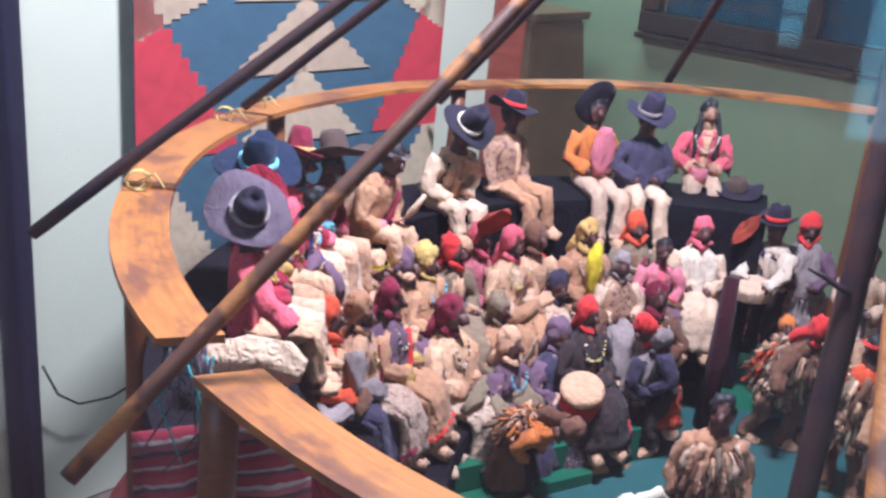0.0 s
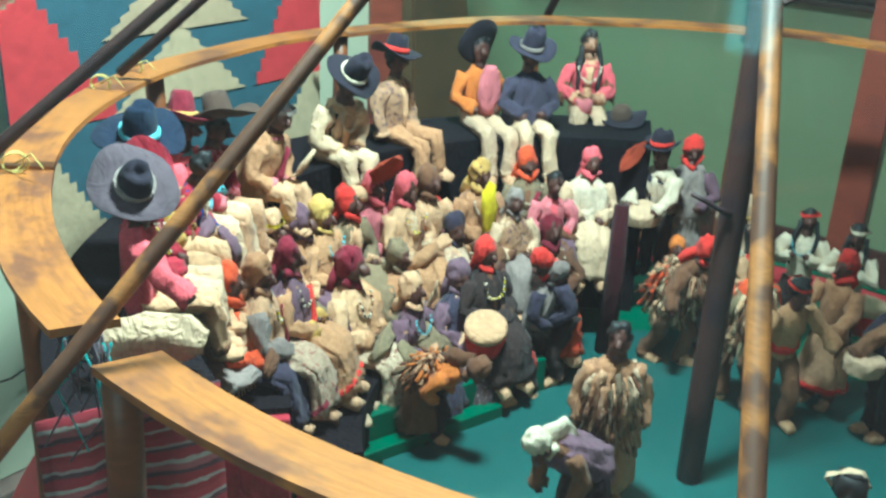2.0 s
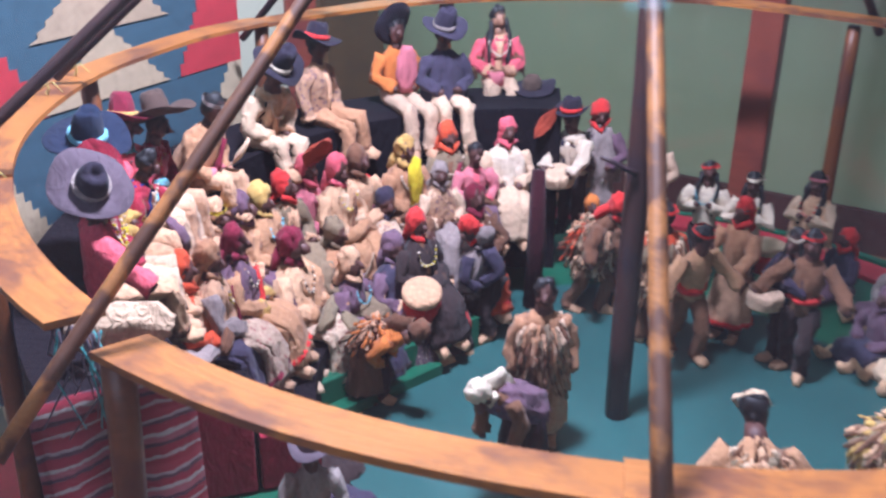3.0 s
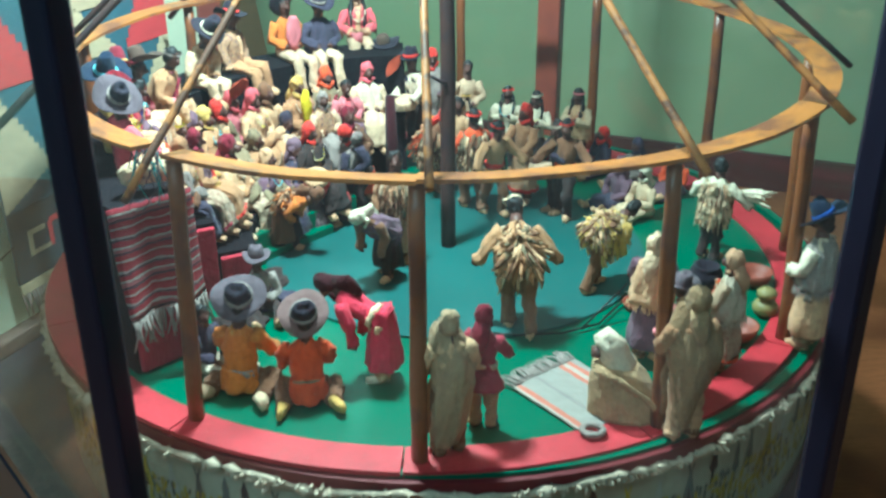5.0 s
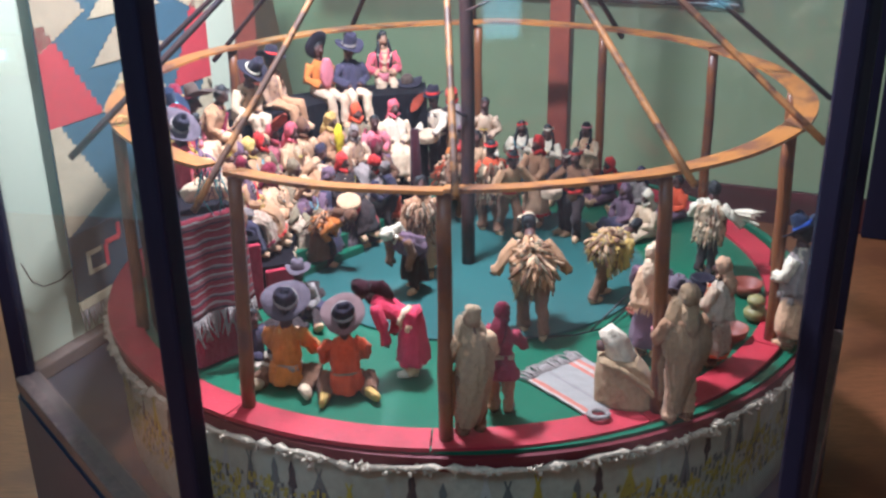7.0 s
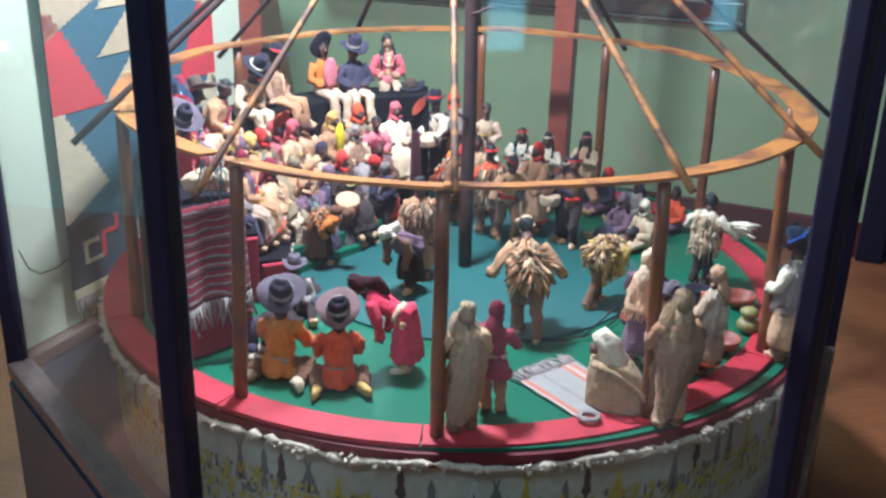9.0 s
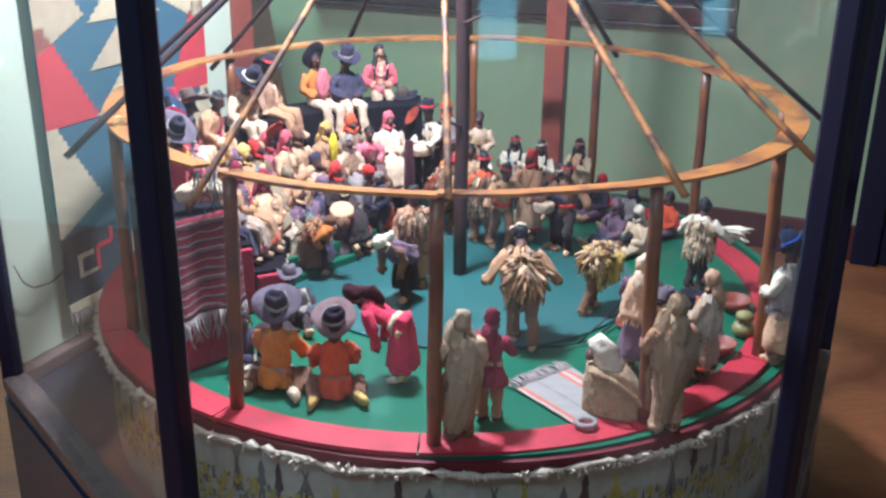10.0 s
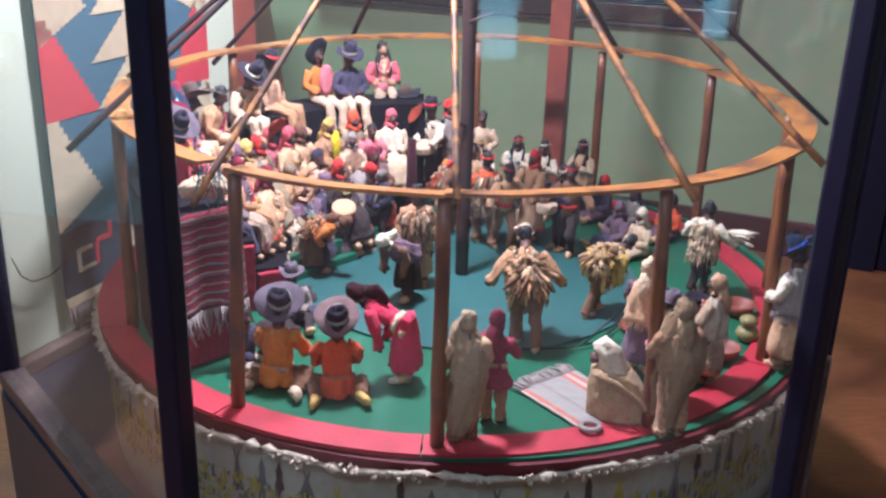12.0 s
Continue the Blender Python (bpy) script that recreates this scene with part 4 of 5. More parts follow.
# ---------------------------------------------------------------- dolls
def doll(label, x, y, z, rz, H=0.235, posture="stand", top="tan", legs="buff", head="hair", hmat="hatblack", band="", shawl="", skirt="",
         arms="lap", shin=0.19, thigh=0.26, lean=0, shoes="buff", skin="skin", cuff="", tilt=(0, 0), brim=0.20, beads="", belt="", braids=False, shaggy="", hold="",
         group="seated dolls", crown=0.11, reach=0.0, vest="", lap="", crownmat="", trim="", tassels="", cocoon="", hem=0.13, taper=1.0, bustle=""):
    """One cloth doll in one mesh. It faces its own -y; H is its standing height; a seated doll's origin is its seat."""
    bm = bmesh.new()
    slots = []

    def mi(k):
        if k not in slots:
            slots.append(k)
        return slots.index(k)

    rr = random.Random(int(abs(x * 917 + y * 5731 + z * 77) * 1000))
    sit = posture in ("sit", "floor", "splay")
    hz = 0.05 if sit else 0.47
    up = Matrix.Translation((0, 0, hz)) @ Matrix.Rotation(radians(lean), 4, "X")
    U = lambda *p: up @ Vector(p)
    # torso and neck
    tube(bm, [U(0, 0, -0.03), U(0, -0.005, 0.08), U(0, -0.01, 0.20), U(0, 0, 0.29), U(0, 0, 0.335)], [0.088, 0.082, 0.094, 0.084, 0.04], mi(top), 16, 0.72, fold=0.04, folds=6)
    tube(bm, [U(0, 0, 0.31), U(0, -0.01, 0.38)], [0.038, 0.036], mi(skin), 8)
    if belt:
        tube(bm, [U(0, -0.002, 0.055), U(0, -0.003, 0.085)], [0.103, 0.103], mi(belt), 10, 0.75)
    # legs
    for s in (-1, 1):
        w = rr.uniform(-0.02, 0.02)
        if posture == "sit":
            k, a, f = (s * 0.075, -thigh, 0.05 + w), (s * 0.075 + w, -thigh - 0.03, -shin), (s * 0.085 + w, -thigh - 0.125, -shin - 0.035)
        elif posture == "floor":
            k, a, f = (s * 0.13, -0.20, 0.10 + w), (s * 0.10, -0.40, 0.035), (s * 0.12, -0.44, 0.10)
        elif posture == "splay":
            k, a, f = (s * 0.15, -0.10, 0.05), (s * 0.15, 0.10, 0.035), (s * 0.19 + w, 0.21, 0.04)
        elif posture == "step":
            k, a, f = (s * 0.06, -0.06 - s * 0.07, 0.25), (s * 0.06, 0.02 - s * 0.09, 0.045), (s * 0.065, -0.09 - s * 0.09, 0.025)
        else:
            k, a, f = (s * 0.055, -0.02, 0.25), (s * 0.06, 0.0, 0.045), (s * 0.07, -0.105, 0.025)
        h = Vector((s * 0.05, 0, hz))
        k, a, f = Vector(k), Vector(a), Vector(f)
        if skirt and posture in ("sit", "floor"):
            tube(bm, [k.lerp(a, 0.45), k.lerp(a, 0.7), a], [0.04, 0.038, 0.034], mi(legs), 8)
        else:
            tube(bm, [h, h.lerp(k, 0.35), h.lerp(k, 0.7), k, k.lerp(a, 0.35), k.lerp(a, 0.7), a], [0.054, 0.055, 0.048, 0.046, 0.040, 0.041, 0.042], mi(legs), 12, fold=0.07, folds=4)
            tube(bm, [k.lerp(a, 0.86), a], [0.044, 0.045], mi("brown" if rr.random() < 0.5 else legs), 12)
        tube(bm, [a + (a - f) * 0.25, a.lerp(f, 0.35), f], [0.034, 0.04, 0.026], mi(shoes), 8, 0.8)
    # skirts and wraps
    if skirt:
        if posture == "sit":
            tube(bm, [(0, 0.07, 0.02), (0, 0.0, 0.06), (0, -0.10, 0.075), (0, -0.19, 0.07), (0, -0.26, 0.035), (0, -0.285, -0.04), (0, -0.29, -0.11), (0, -0.31, -0.17 - rr.random() * 0.03)],
                 [0.085, 0.115, 0.125, 0.13, 0.125, 0.125, 0.135, 0.15], mi(skirt), 24, 0.46, fold=0.09, folds=7)
        elif posture == "splay":
            lathe(bm, [(0.125, 0.02), (0.13, 0.035), (0.115, 0.09), (0.098, 0.15)], mi(skirt), 18, None, 0.07, 5, 0.85)
        elif posture == "floor":
            tube(bm, [(0, 0.08, 0.03), (0, -0.06, 0.08), (0, -0.22, 0.07), (0, -0.34, 0.03)], [0.11, 0.15, 0.17, 0.15], mi(skirt), 14, 0.5)
        else:
            lathe(bm, [(0.155, hem), (0.16, hem + 0.02), (0.14, hem * 0.5 + 0.26), (0.10, 0.50), (0.09, 0.56)], mi(skirt), 18, None, 0.07, 6, 0.8, rr.random() * 6)
    # waistcoats and goods on the lap, as the spectators have them
    if vest:
        lathe(bm, [(0.094, 0.02), (0.100, 0.05), (0.095, 0.14), (0.103, 0.22), (0.092, 0.285), (0.05, 0.315)], mi(vest), 16, up, 0.05, 3, 0.76, rr.random() * 6)
    if lap:
        y0 = -0.16 - rr.random() * 0.05
        tube(bm, [(-0.13, y0, 0.10), (-0.07, y0 - 0.02, 0.135), (0.0, y0, 0.145), (0.08, y0 + 0.02, 0.13), (0.14, y0, 0.09)],
             [0.02, 0.045, 0.05, 0.042, 0.015], mi(lap), 12, 0.7, fold=0.14, folds=4)
        tube(bm, [(0.02, y0 - 0.06, 0.12), (0.03, y0 - 0.13, 0.04), (0.05, y0 - 0.15, -0.08)], [0.03, 0.055, 0.045], mi(lap), 10, 0.3, fold=0.12)
    if cuff:
        tube(bm, [U(0, -0.004, 0.285), U(0, -0.006, 0.325)], [0.075, 0.05], mi(cuff), 12, 0.8)
        tube(bm, [U(0, -0.078, 0.03), U(0, -0.084, 0.16), U(0, -0.07, 0.28)], [0.018, 0.020, 0.018], mi(cuff), 6, 0.5)
    # arms
    for s in (-1, 1):
        sh = U(s * 0.105, 0, 0.285)
        if arms == "lap":
            e, hd = U(s * 0.165, -0.045, 0.14), U(s * 0.05, -0.15, 0.085)
        elif arms == "chest":
            e, hd = U(s * 0.165, -0.06, 0.15), U(s * 0.035, -0.13, 0.20)
        elif arms == "out":
            e, hd = U(s * 0.21, -0.05, 0.18), U(s * 0.28, -0.15, 0.10 + reach)
        elif arms == "fwd":
            e, hd = U(s * 0.14, -0.10, 0.17), U(s * 0.10, -0.25, 0.12 + reach)
        else:
            e, hd = U(s * 0.15, 0.01, 0.14), U(s * 0.15, -0.04, -0.01)
        tube(bm, [sh, sh.lerp(e, 0.5), e, e.lerp(hd, 0.55), e.lerp(hd, 0.86)], [0.040, 0.042, 0.036, 0.034, 0.040], mi(top), 12, fold=0.09, folds=4)
        if cuff:
            tube(bm, [e.lerp(hd, 0.72), e.lerp(hd, 0.88)], [0.040, 0.043], mi(cuff), 12)
        tube(bm, [e.lerp(hd, 0.84), hd], [0.022, 0.018], mi(skin), 6)
    # head
    hm = up @ Matrix.Translation((0, -0.015, 0.435)) @ Matrix.Rotation(radians(rr.uniform(-5, 14)), 4, "X") @ Matrix.Rotation(radians(rr.uniform(-16, 16)), 4, "Z")
    ball = lambda r, top_, m, k, n=12, sq=1.0: lathe(bm, [(r * math.sin(t), -r * top_ * math.cos(t)) for t in (0.25, 0.7, 1.15, 1.57, 2.0, 2.45, 2.9)], mi(k), n, m, squash=sq)
    ball(0.056, 1.42, hm, skin)
    tube(bm, [hm @ Vector((0, -0.048, 0.015)), hm @ Vector((0, -0.066, -0.012)), hm @ Vector((0, -0.050, -0.024))], [0.008, 0.013, 0.008], mi(skin), 6)
    if head in ("hair", "hat") or braids:
        ball(0.064, 1.28, hm @ Matrix.Translation((0, 0.018, 0.020)), "hair")
        if braids:
            for s in (-1, 1):
                tube(bm, [hm @ Vector((s * 0.052, 0.0, -0.01)), hm @ Vector((s * 0.070, -0.03, -0.10)), U(s * 0.068, -0.09, 0.22), U(s * 0.064, -0.10, 0.12)], [0.015, 0.014, 0.012, 0.007], mi("hair"), 6)
    if band:
        if head != "hat":
            tube(bm, [hm @ Vector((0, 0.018, 0.036)), hm @ Vector((0, 0.018, 0.056))], [0.0655, 0.0615], mi(band), 14, cap=False)
    if head == "scarf":
        ball(0.071, 1.32, hm @ Matrix.Translation((0, 0.022, 0.020)), hmat)
        tube(bm, [hm @ Vector((-0.054, 0.0, -0.055)), hm @ Vector((0, -0.050, -0.090)), hm @ Vector((0.054, 0.0, -0.055))], [0.013, 0.015, 0.013], mi(hmat), 7)
        tube(bm, [hm @ Vector((0, 0.05, -0.03)), U(0, 0.085, 0.32), U(0, 0.10, 0.22)], [0.05, 0.06, 0.02], mi(hmat), 8, 0.5)
    if shawl:
        lathe(bm, [(0.150, -0.01), (0.168, 0.02), (0.160, 0.10), (0.146, 0.18), (0.126, 0.27), (0.07, 0.335), (0.05, 0.35)], mi(shawl), 26, up, 0.07, 7, 0.74, rr.random() * 6)
        if head == "hood":
            hood = shawl if hmat == "hatblack" else hmat
            ball(0.072, 1.36, hm @ Matrix.Translation((0, 0.020, 0.008)), hood)
            tube(bm, [hm @ Vector((0, 0.035, -0.02)), U(0, 0.03, 0.30)], [0.066, 0.10], mi(hood), 10, 0.8)
    if cocoon:                                   # a blanket wound round the whole figure
        cape = [(0.05, 0.07), (0.056, 0.09), (0.062, 0.20), (0.082, 0.32), (0.125, 0.45), (0.168, 0.57), (0.165, 0.66), (0.128, 0.76), (0.085, 0.85), (0.06, 0.90)]
        tall = lathe(bm, cape if taper < 0.6 else [(0.088 * taper, 0.09), (0.098 * taper, 0.105), (0.112 * taper, 0.22), (0.128 * (0.5 + taper / 2), 0.36), (0.138, 0.50), (0.142, 0.62), (0.134, 0.72), (0.108, 0.80), (0.078, 0.87), (0.06, 0.90)], mi(cocoon), 26, None, 0.05, 5, 0.82, rr.random() * 6)
        for v in {v for f in tall for v in f.verts}:
            v.co.y += 0.03 * math.sin(v.co.z * 5) - 0.02
            v.co.x += 0.02 * math.sin(v.co.z * 7 + 1)
        tube(bm, [(-0.10, -0.10, 0.70), (0.02, -0.135, 0.56), (0.10, -0.105, 0.38), (0.09, -0.09, 0.14)], [0.02, 0.03, 0.028, 0.02], mi(cocoon), 8, 0.5)
        ball(0.070, 1.36, hm @ Matrix.Translation((0, 0.018, 0.008)), hmat)
    if beads:
        for k in range(17):
            t = math.pi * (0.08 + 0.84 * k / 16)
            q = U(0.075 * math.cos(t), -0.085 - 0.025 * math.sin(t), 0.33 - 0.13 * math.sin(t))
            ball(0.0095, 1.0, Matrix.Translation(q), beads if k % 2 or beads == "turquoise" else "white", 6)
    # hems, side seams and hide fringes
    if trim:
        if skirt and posture == "sit":
            tube(bm, [(0, -0.288, -0.125), (0, -0.298, -0.145)], [0.146, 0.152], mi(trim), 24, 0.47, cap=False, fold=0.09, folds=7)
        elif skirt:
            lathe(bm, [(0.170, 0.140), (0.171, 0.165), (0.166, 0.17)] if posture not in ("kneel", "floor") else [(0.148, 0.02), (0.15, 0.045), (0.146, 0.05)], mi(trim), 18, Matrix.Translation((0, -0.05 if posture == "kneel" else 0, 0)), 0.05, 6, 0.85)
        if shawl:
            tube(bm, [U(-0.03, -0.135, 0.02), U(0.02, -0.125, 0.14), U(0.05, -0.095, 0.27)], [0.016, 0.016, 0.014], mi(trim), 6, 0.5)
    if tassels:
        for k in range(46):
            s = -1 if k % 2 else 1
            u = rr.random()
            p = U(s * (0.105 + 0.05 * u), -0.02 - 0.05 * u, 0.285 - 0.15 * u) if k % 3 else U(rr.uniform(-.1, .1), -0.085, 0.10)
            q = p + Vector((s * rr.uniform(0.0, 0.035), -rr.uniform(0.0, 0.03), -rr.uniform(0.05, 0.11)))
            tube(bm, [p, p.lerp(q, 0.5) + Vector((0, -0.008, 0.008)), q], [0.008, 0.009, 0.003], mi(tassels), 4, 0.6)
    if shaggy:
        for k in range(430):
            t = rr.uniform(0, 2 * math.pi)
            hgt = rr.uniform(-0.02, 0.30)
            p = U(0.105 * math.cos(t), 0.09 * math.sin(t), hgt)
            q = p + up.to_3x3() @ Vector((0.05 * math.cos(t), 0.05 * math.sin(t), 0)) + Vector((0, 0, -rr.uniform(0.07, 0.16)))
            tube(bm, [p, p.lerp(q, 0.5) + Vector((0, 0, 0.02)), q], [0.006, 0.007, 0.0015], mi((shaggy, "buff", "brown", shaggy, "cream", "olive")[k % 6]), 4, 0.5)
    if bustle:                                   # a round bunch of long feathers on the back
        for k in range(280):
            t = rr.uniform(0, 2 * math.pi)
            p = U(0.03 * math.cos(t), 0.09 + rr.uniform(0, 0.05), 0.14 + 0.03 * math.sin(t))
            w = rr.uniform(0.09, 0.20)
            q = U(w * math.cos(t), 0.10 + rr.uniform(-0.02, 0.12), 0.14 + w * math.sin(t)) - Vector((0, 0, w * 0.7))
            tube(bm, [p, p.lerp(q, 0.6), q], [0.005, 0.009, 0.002], mi((bustle, "brown", "buff", bustle, "brown", "olive")[k % 6]), 4, 0.4)
    if hold == "fan":
        tube(bm, [U(-0.02, -0.17, 0.10), U(-0.02, -0.18, 0.20), U(-0.02, -0.18, 0.30), U(-0.02, -0.17, 0.38), U(-0.02, -0.16, 0.44)], [0.016, 0.042, 0.048, 0.032, 0.004], mi("yellow"), 10, 0.8)
    if hold == "baby":
        tube(bm, [U(0.02, -0.14, 0.06), U(0.02, -0.15, 0.18), U(0.02, -0.14, 0.30), U(0.02, -0.13, 0.36)], [0.04, 0.065, 0.062, 0.035], mi("rose"), 10, 0.45)
    if hold == "flag":
        sheet = bmesh.ops.create_cube(bm, size=1, matrix=Matrix.Translation((0.03, -0.43, 0.03)) @ Matrix.Rotation(radians(35), 4, "X") @ Matrix.Rotation(radians(45), 4, "Y") @ Matrix.Diagonal((0.17, 0.012, 0.17, 1)))
        for f in {f for v in sheet["verts"] for f in v.link_faces}:
            f.material_index = mi("rust")
    if hold == "drum":
        lathe(bm, [(0.11, 0.0), (0.12, 0.02), (0.12, 0.10), (0.10, 0.11)], mi("cream"), 16, up @ Matrix.Translation((0, -0.22, 0.02)))
    if hold == "plume":
        for k in range(14):
            p = U(-0.12, -0.10, 0.22)
            q = p + Vector((-0.24 - 0.14 * rr.random(), rr.uniform(-.06, .06), rr.uniform(-.06, .08)))
            tube(bm, [p, p.lerp(q, 0.6), q], [0.006, 0.016, 0.003], mi("white"), 5, 0.4)
    if hold == "can":
        lathe(bm, [(0.055, 0.0), (0.055, 0.10), (0.03, 0.105)], mi("rose"), 12, up @ Matrix.Translation((-0.03, -0.2, 0.0)))
    if hold == "feather":
        tube(bm, [U(0.05, -0.15, 0.12), U(0.07, -0.20, 0.22), U(0.07, -0.22, 0.33)], [0.006, 0.026, 0.004], mi("cream"), 6, 0.2)
    sd = Vector((rr.random() * 40, rr.random() * 40, 0))
    bm.verts.ensure_lookup_table()
    bmesh.ops.subdivide_edges(bm, edges=bm.edges[:], cuts=1, use_grid_fill=True, smooth=0.35)
    bm.normal_update()
    moved = []
    for v in bm.verts:
        c = v.co.copy()
        n1, n2 = noise.noise(c * 9 + sd), noise.noise(c * 21 - sd)
        crease = max(0.0, 0.16 - abs(n1)) / 0.16 * 0.016 + max(0.0, 0.18 - abs(n2)) / 0.18 * 0.009
        moved.append(c + noise.noise_vector(c * 7 + sd) * 0.012 + noise.noise_vector(c * 24 + sd) * 0.006 - v.normal * crease)
    for v, c in zip(bm.verts, moved):
        v.co = c
    # frayed hems of shawls and blankets
    if shawl:
        for k in range(54):
            a = 2 * math.pi * k / 54 + rr.uniform(-0.03, 0.03)
            p = U(0.156 * math.cos(a), 0.156 * 0.74 * math.sin(a), 0.0)
            q = p + Vector((0.018 * math.cos(a) + rr.uniform(-.01, .01), 0.018 * math.sin(a), -rr.uniform(0.03, 0.055)))
            tube(bm, [p, q], [0.0065, 0.002], mi(shawl), 4, cap=False)
    if head == "hat":
        tm = hm @ Matrix.Translation((0, 0.010, 0.050)) @ Matrix.Rotation(radians(tilt[0]), 4, "X") @ Matrix.Rotation(radians(tilt[1]), 4, "Y")
        ph = rr.random() * 6
        felt = lathe(bm, [(0.05, -0.004), (brim * 0.6, -0.010), (brim, 0.004), (brim * 1.01, 0.008), (brim, 0.011), (brim * 0.62, 0.001), (0.074, 0.006)], mi(hmat), 28, tm, 0.04, 2, 1.0, ph)
        back_ = tm.inverted()
        for v in {v for f in felt for v in f.verts}:                # the brim curls up at its sides and dips in waves
            q = back_ @ v.co
            w = (q.xy.length / brim) ** 2
            a = math.atan2(q.y, q.x)
            q.z += w * (0.022 * math.cos(2 * a) + 0.012 * math.sin(3 * a + ph) + 0.006)
            v.co = tm @ q
        peak = lathe(bm, [(0.074, -0.002), (0.075, 0.02), (0.071, crown * 0.5), (0.060, crown * 0.88), (0.044, crown), (0.020, crown * 0.93), (0.006, crown * 0.86)], mi(crownmat or hmat), 20, tm, 0.05, 2, 0.86, ph)
        for v in {v for f in peak for v in f.verts}:
            q = back_ @ v.co
            if q.z > crown * 0.7 and abs(q.x) < 0.022:
                q.z -= 0.018
                v.co = tm @ q
        if band:
            lathe(bm, [(0.076, 0.010), (0.080, 0.014), (0.079, 0.034), (0.072, 0.036)], mi(band), 18, tm)
    for v in bm.verts:
        v.co = (v.co + noise.noise_vector(v.co * 9 - sd) * 0.008) * H
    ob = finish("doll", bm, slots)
    ob.matrix_world = pose(x, y, z, 0, 0, rz)
    return tagged(ob, label, "doll", group)


BC = Vector((-0.05, -0.05, 0))          # centre of the curved benches
SEATS = {1: 0.283, 2: 0.149, 3: 0.086, 4: 0.055}


def seated(row, hx, hy, label, yaw=0, back=0.012, **kw):
    """A doll on a bench whose head is over (hx, hy), turned to the middle of the lodge."""
    d = Vector((hx, hy, 0)) - BC
    a = math.degrees(math.atan2(d.y, d.x))
    p = Vector((hx, hy, 0)) + d.normalized() * back
    return doll(label, p.x, p.y, SEATS[row] - 0.005, a - 90 + yaw, posture="sit", group="seated spectators", **kw)

seated(1, -0.507, -0.306, "doll in pink with a wide grey hat on the top bench", top="pink", legs="buff", head="hat", hmat="hatgrey", band="grey", brim=0.165, crownmat="hatblack", tilt=(0, -46), crown=0.13, arms="out", yaw=12, shin=0.19, beads="yellow", trim="cream")
seated(1, -0.520, -0.273, "doll in dark red with a crimson hat on the top bench", top="crimson", legs="cream", head="hat", hmat="crimson", brim=0.135, tilt=(0, -44), shin=0.19, vest="rose_print", beads="yellow", trim="cream")
seated(1, -0.554, -0.215, "doll in gold with a blue-black hat with beaded band", top="gold", legs="buff", head="hat", hmat="hatblue", band="turquoise", brim=0.165, tilt=(8, -12), crown=0.14, shin=0.19, vest="dark_print", cuff="gold", trim="slate", H=0.262)
seated(1, -0.572, -0.098, "doll in pink with a maroon hat and pale band", top="pink", legs="cream", head="hat", hmat="maroon", band="gold", brim=0.15, tilt=(0, 14), crown=0.13, shin=0.19, cuff="turquoise", beads="yellow", trim="cream")
seated(1, -0.538, -0.068, "doll in red with a big brown hat", top="crimson", legs="buff", head="hat", hmat="hatbrown", brim=0.19, tilt=(-38, 8), crown=0.13, shin=0.19, vest="tan", cuff="rose", back=0.045, lean=15)
seated(1, -0.495, 0.012, "dark-haired doll in tan with a feather", top="tan", legs="buff", head="hair", band="grey", shawl="tan", hold="feather", shin=0.1, cuff="rose", trim="maroon", thigh=0.25, back=0.062, lean=22)
seated(1, -0.468, 0.165, "doll in a brown vest and cream sleeves with a black hat", top="cream", legs="cream", head="hat", hmat="hatblack", band="white", brim=0.15, tilt=(18, 0), crown=0.15, hold="flag", belt="brown", H=0.25, shin=0.08, vest="dark", cuff="buff", beads="white", thigh=0.24, back=0.062, lean=22)
seated(1, -0.455, 0.300, "doll in a grey fringed shirt with a dark hat", top="tan_print", legs="tan", head="hat", hmat="hatblack", band="red", brim=0.15, tilt=(5, 14), arms="down", H=0.245, shin=0.15, cuff="buff", trim="brown", yaw=22)
seated(1, -0.362, 0.430, "doll in orange with a big black hat", top="orange", legs="cream", head="hat", hmat="hatblack", band="redorange", brim=0.15, tilt=(-78, -10), H=0.245, hold="baby", shin=0.2, thigh=0.42)
seated(1, -0.285, 0.430, "doll in slate blue with a slate hat", top="slate", legs="cream", head="hat", hmat="slate", band="grey", brim=0.15, tilt=(8, 5), crown=0.15, shawl="slate", H=0.24, shin=0.22, thigh=0.3)
seated(1, -0.213, 0.560, "doll in a pink shirt with long black braids", top="pink", legs="cream", head="hair", braids=True, hold="can", H=0.245, skin="paleskin", shin=0.24, cuff="buff", beads="white", trim="red", tassels="brown")
seated(2, -0.500, -0.030, "doll in brown shawl, olive skirt and buff headscarf", top="buff", legs="buff", head="scarf", hmat="buff", band="yellow", skirt="olive", trim="cream", shawl="brown")
seated(2, -0.445, 0.085, "doll in olive blouse, olive skirt and red headscarf", top="olive", head="scarf", hmat="red", skirt="olive", vest="buff", cuff="buff", trim="dark")
seated(2, -0.432, 0.150, "doll in rose blouse, printed cream skirt and pink headscarf", top="rose", head="scarf", hmat="pink", skirt="cream_print", trim="brown", tassels="brown")
seated(2, -0.390, 0.158, "doll in buff shawl, tan skirt and pink headscarf", top="buff", head="scarf", hmat="pink", skirt="tan", shawl="buff", lap="tan", cuff="cream", beads="yellow", trim="brown")
seated(2, -0.370, 0.198, "doll in buff blouse, printed cream skirt and brown headscarf", top="buff", head="scarf", hmat="brown", skirt="cream_print", lap="buff", vest="buff")
seated(2, -0.313, 0.255, "doll in tan with a gold headscarf holding a yellow fan", top="tan", head="scarf", hmat="gold", skirt="tan", hold="fan", shawl="tan", lap="brown", cuff="tan", beads="white", trim="cream")
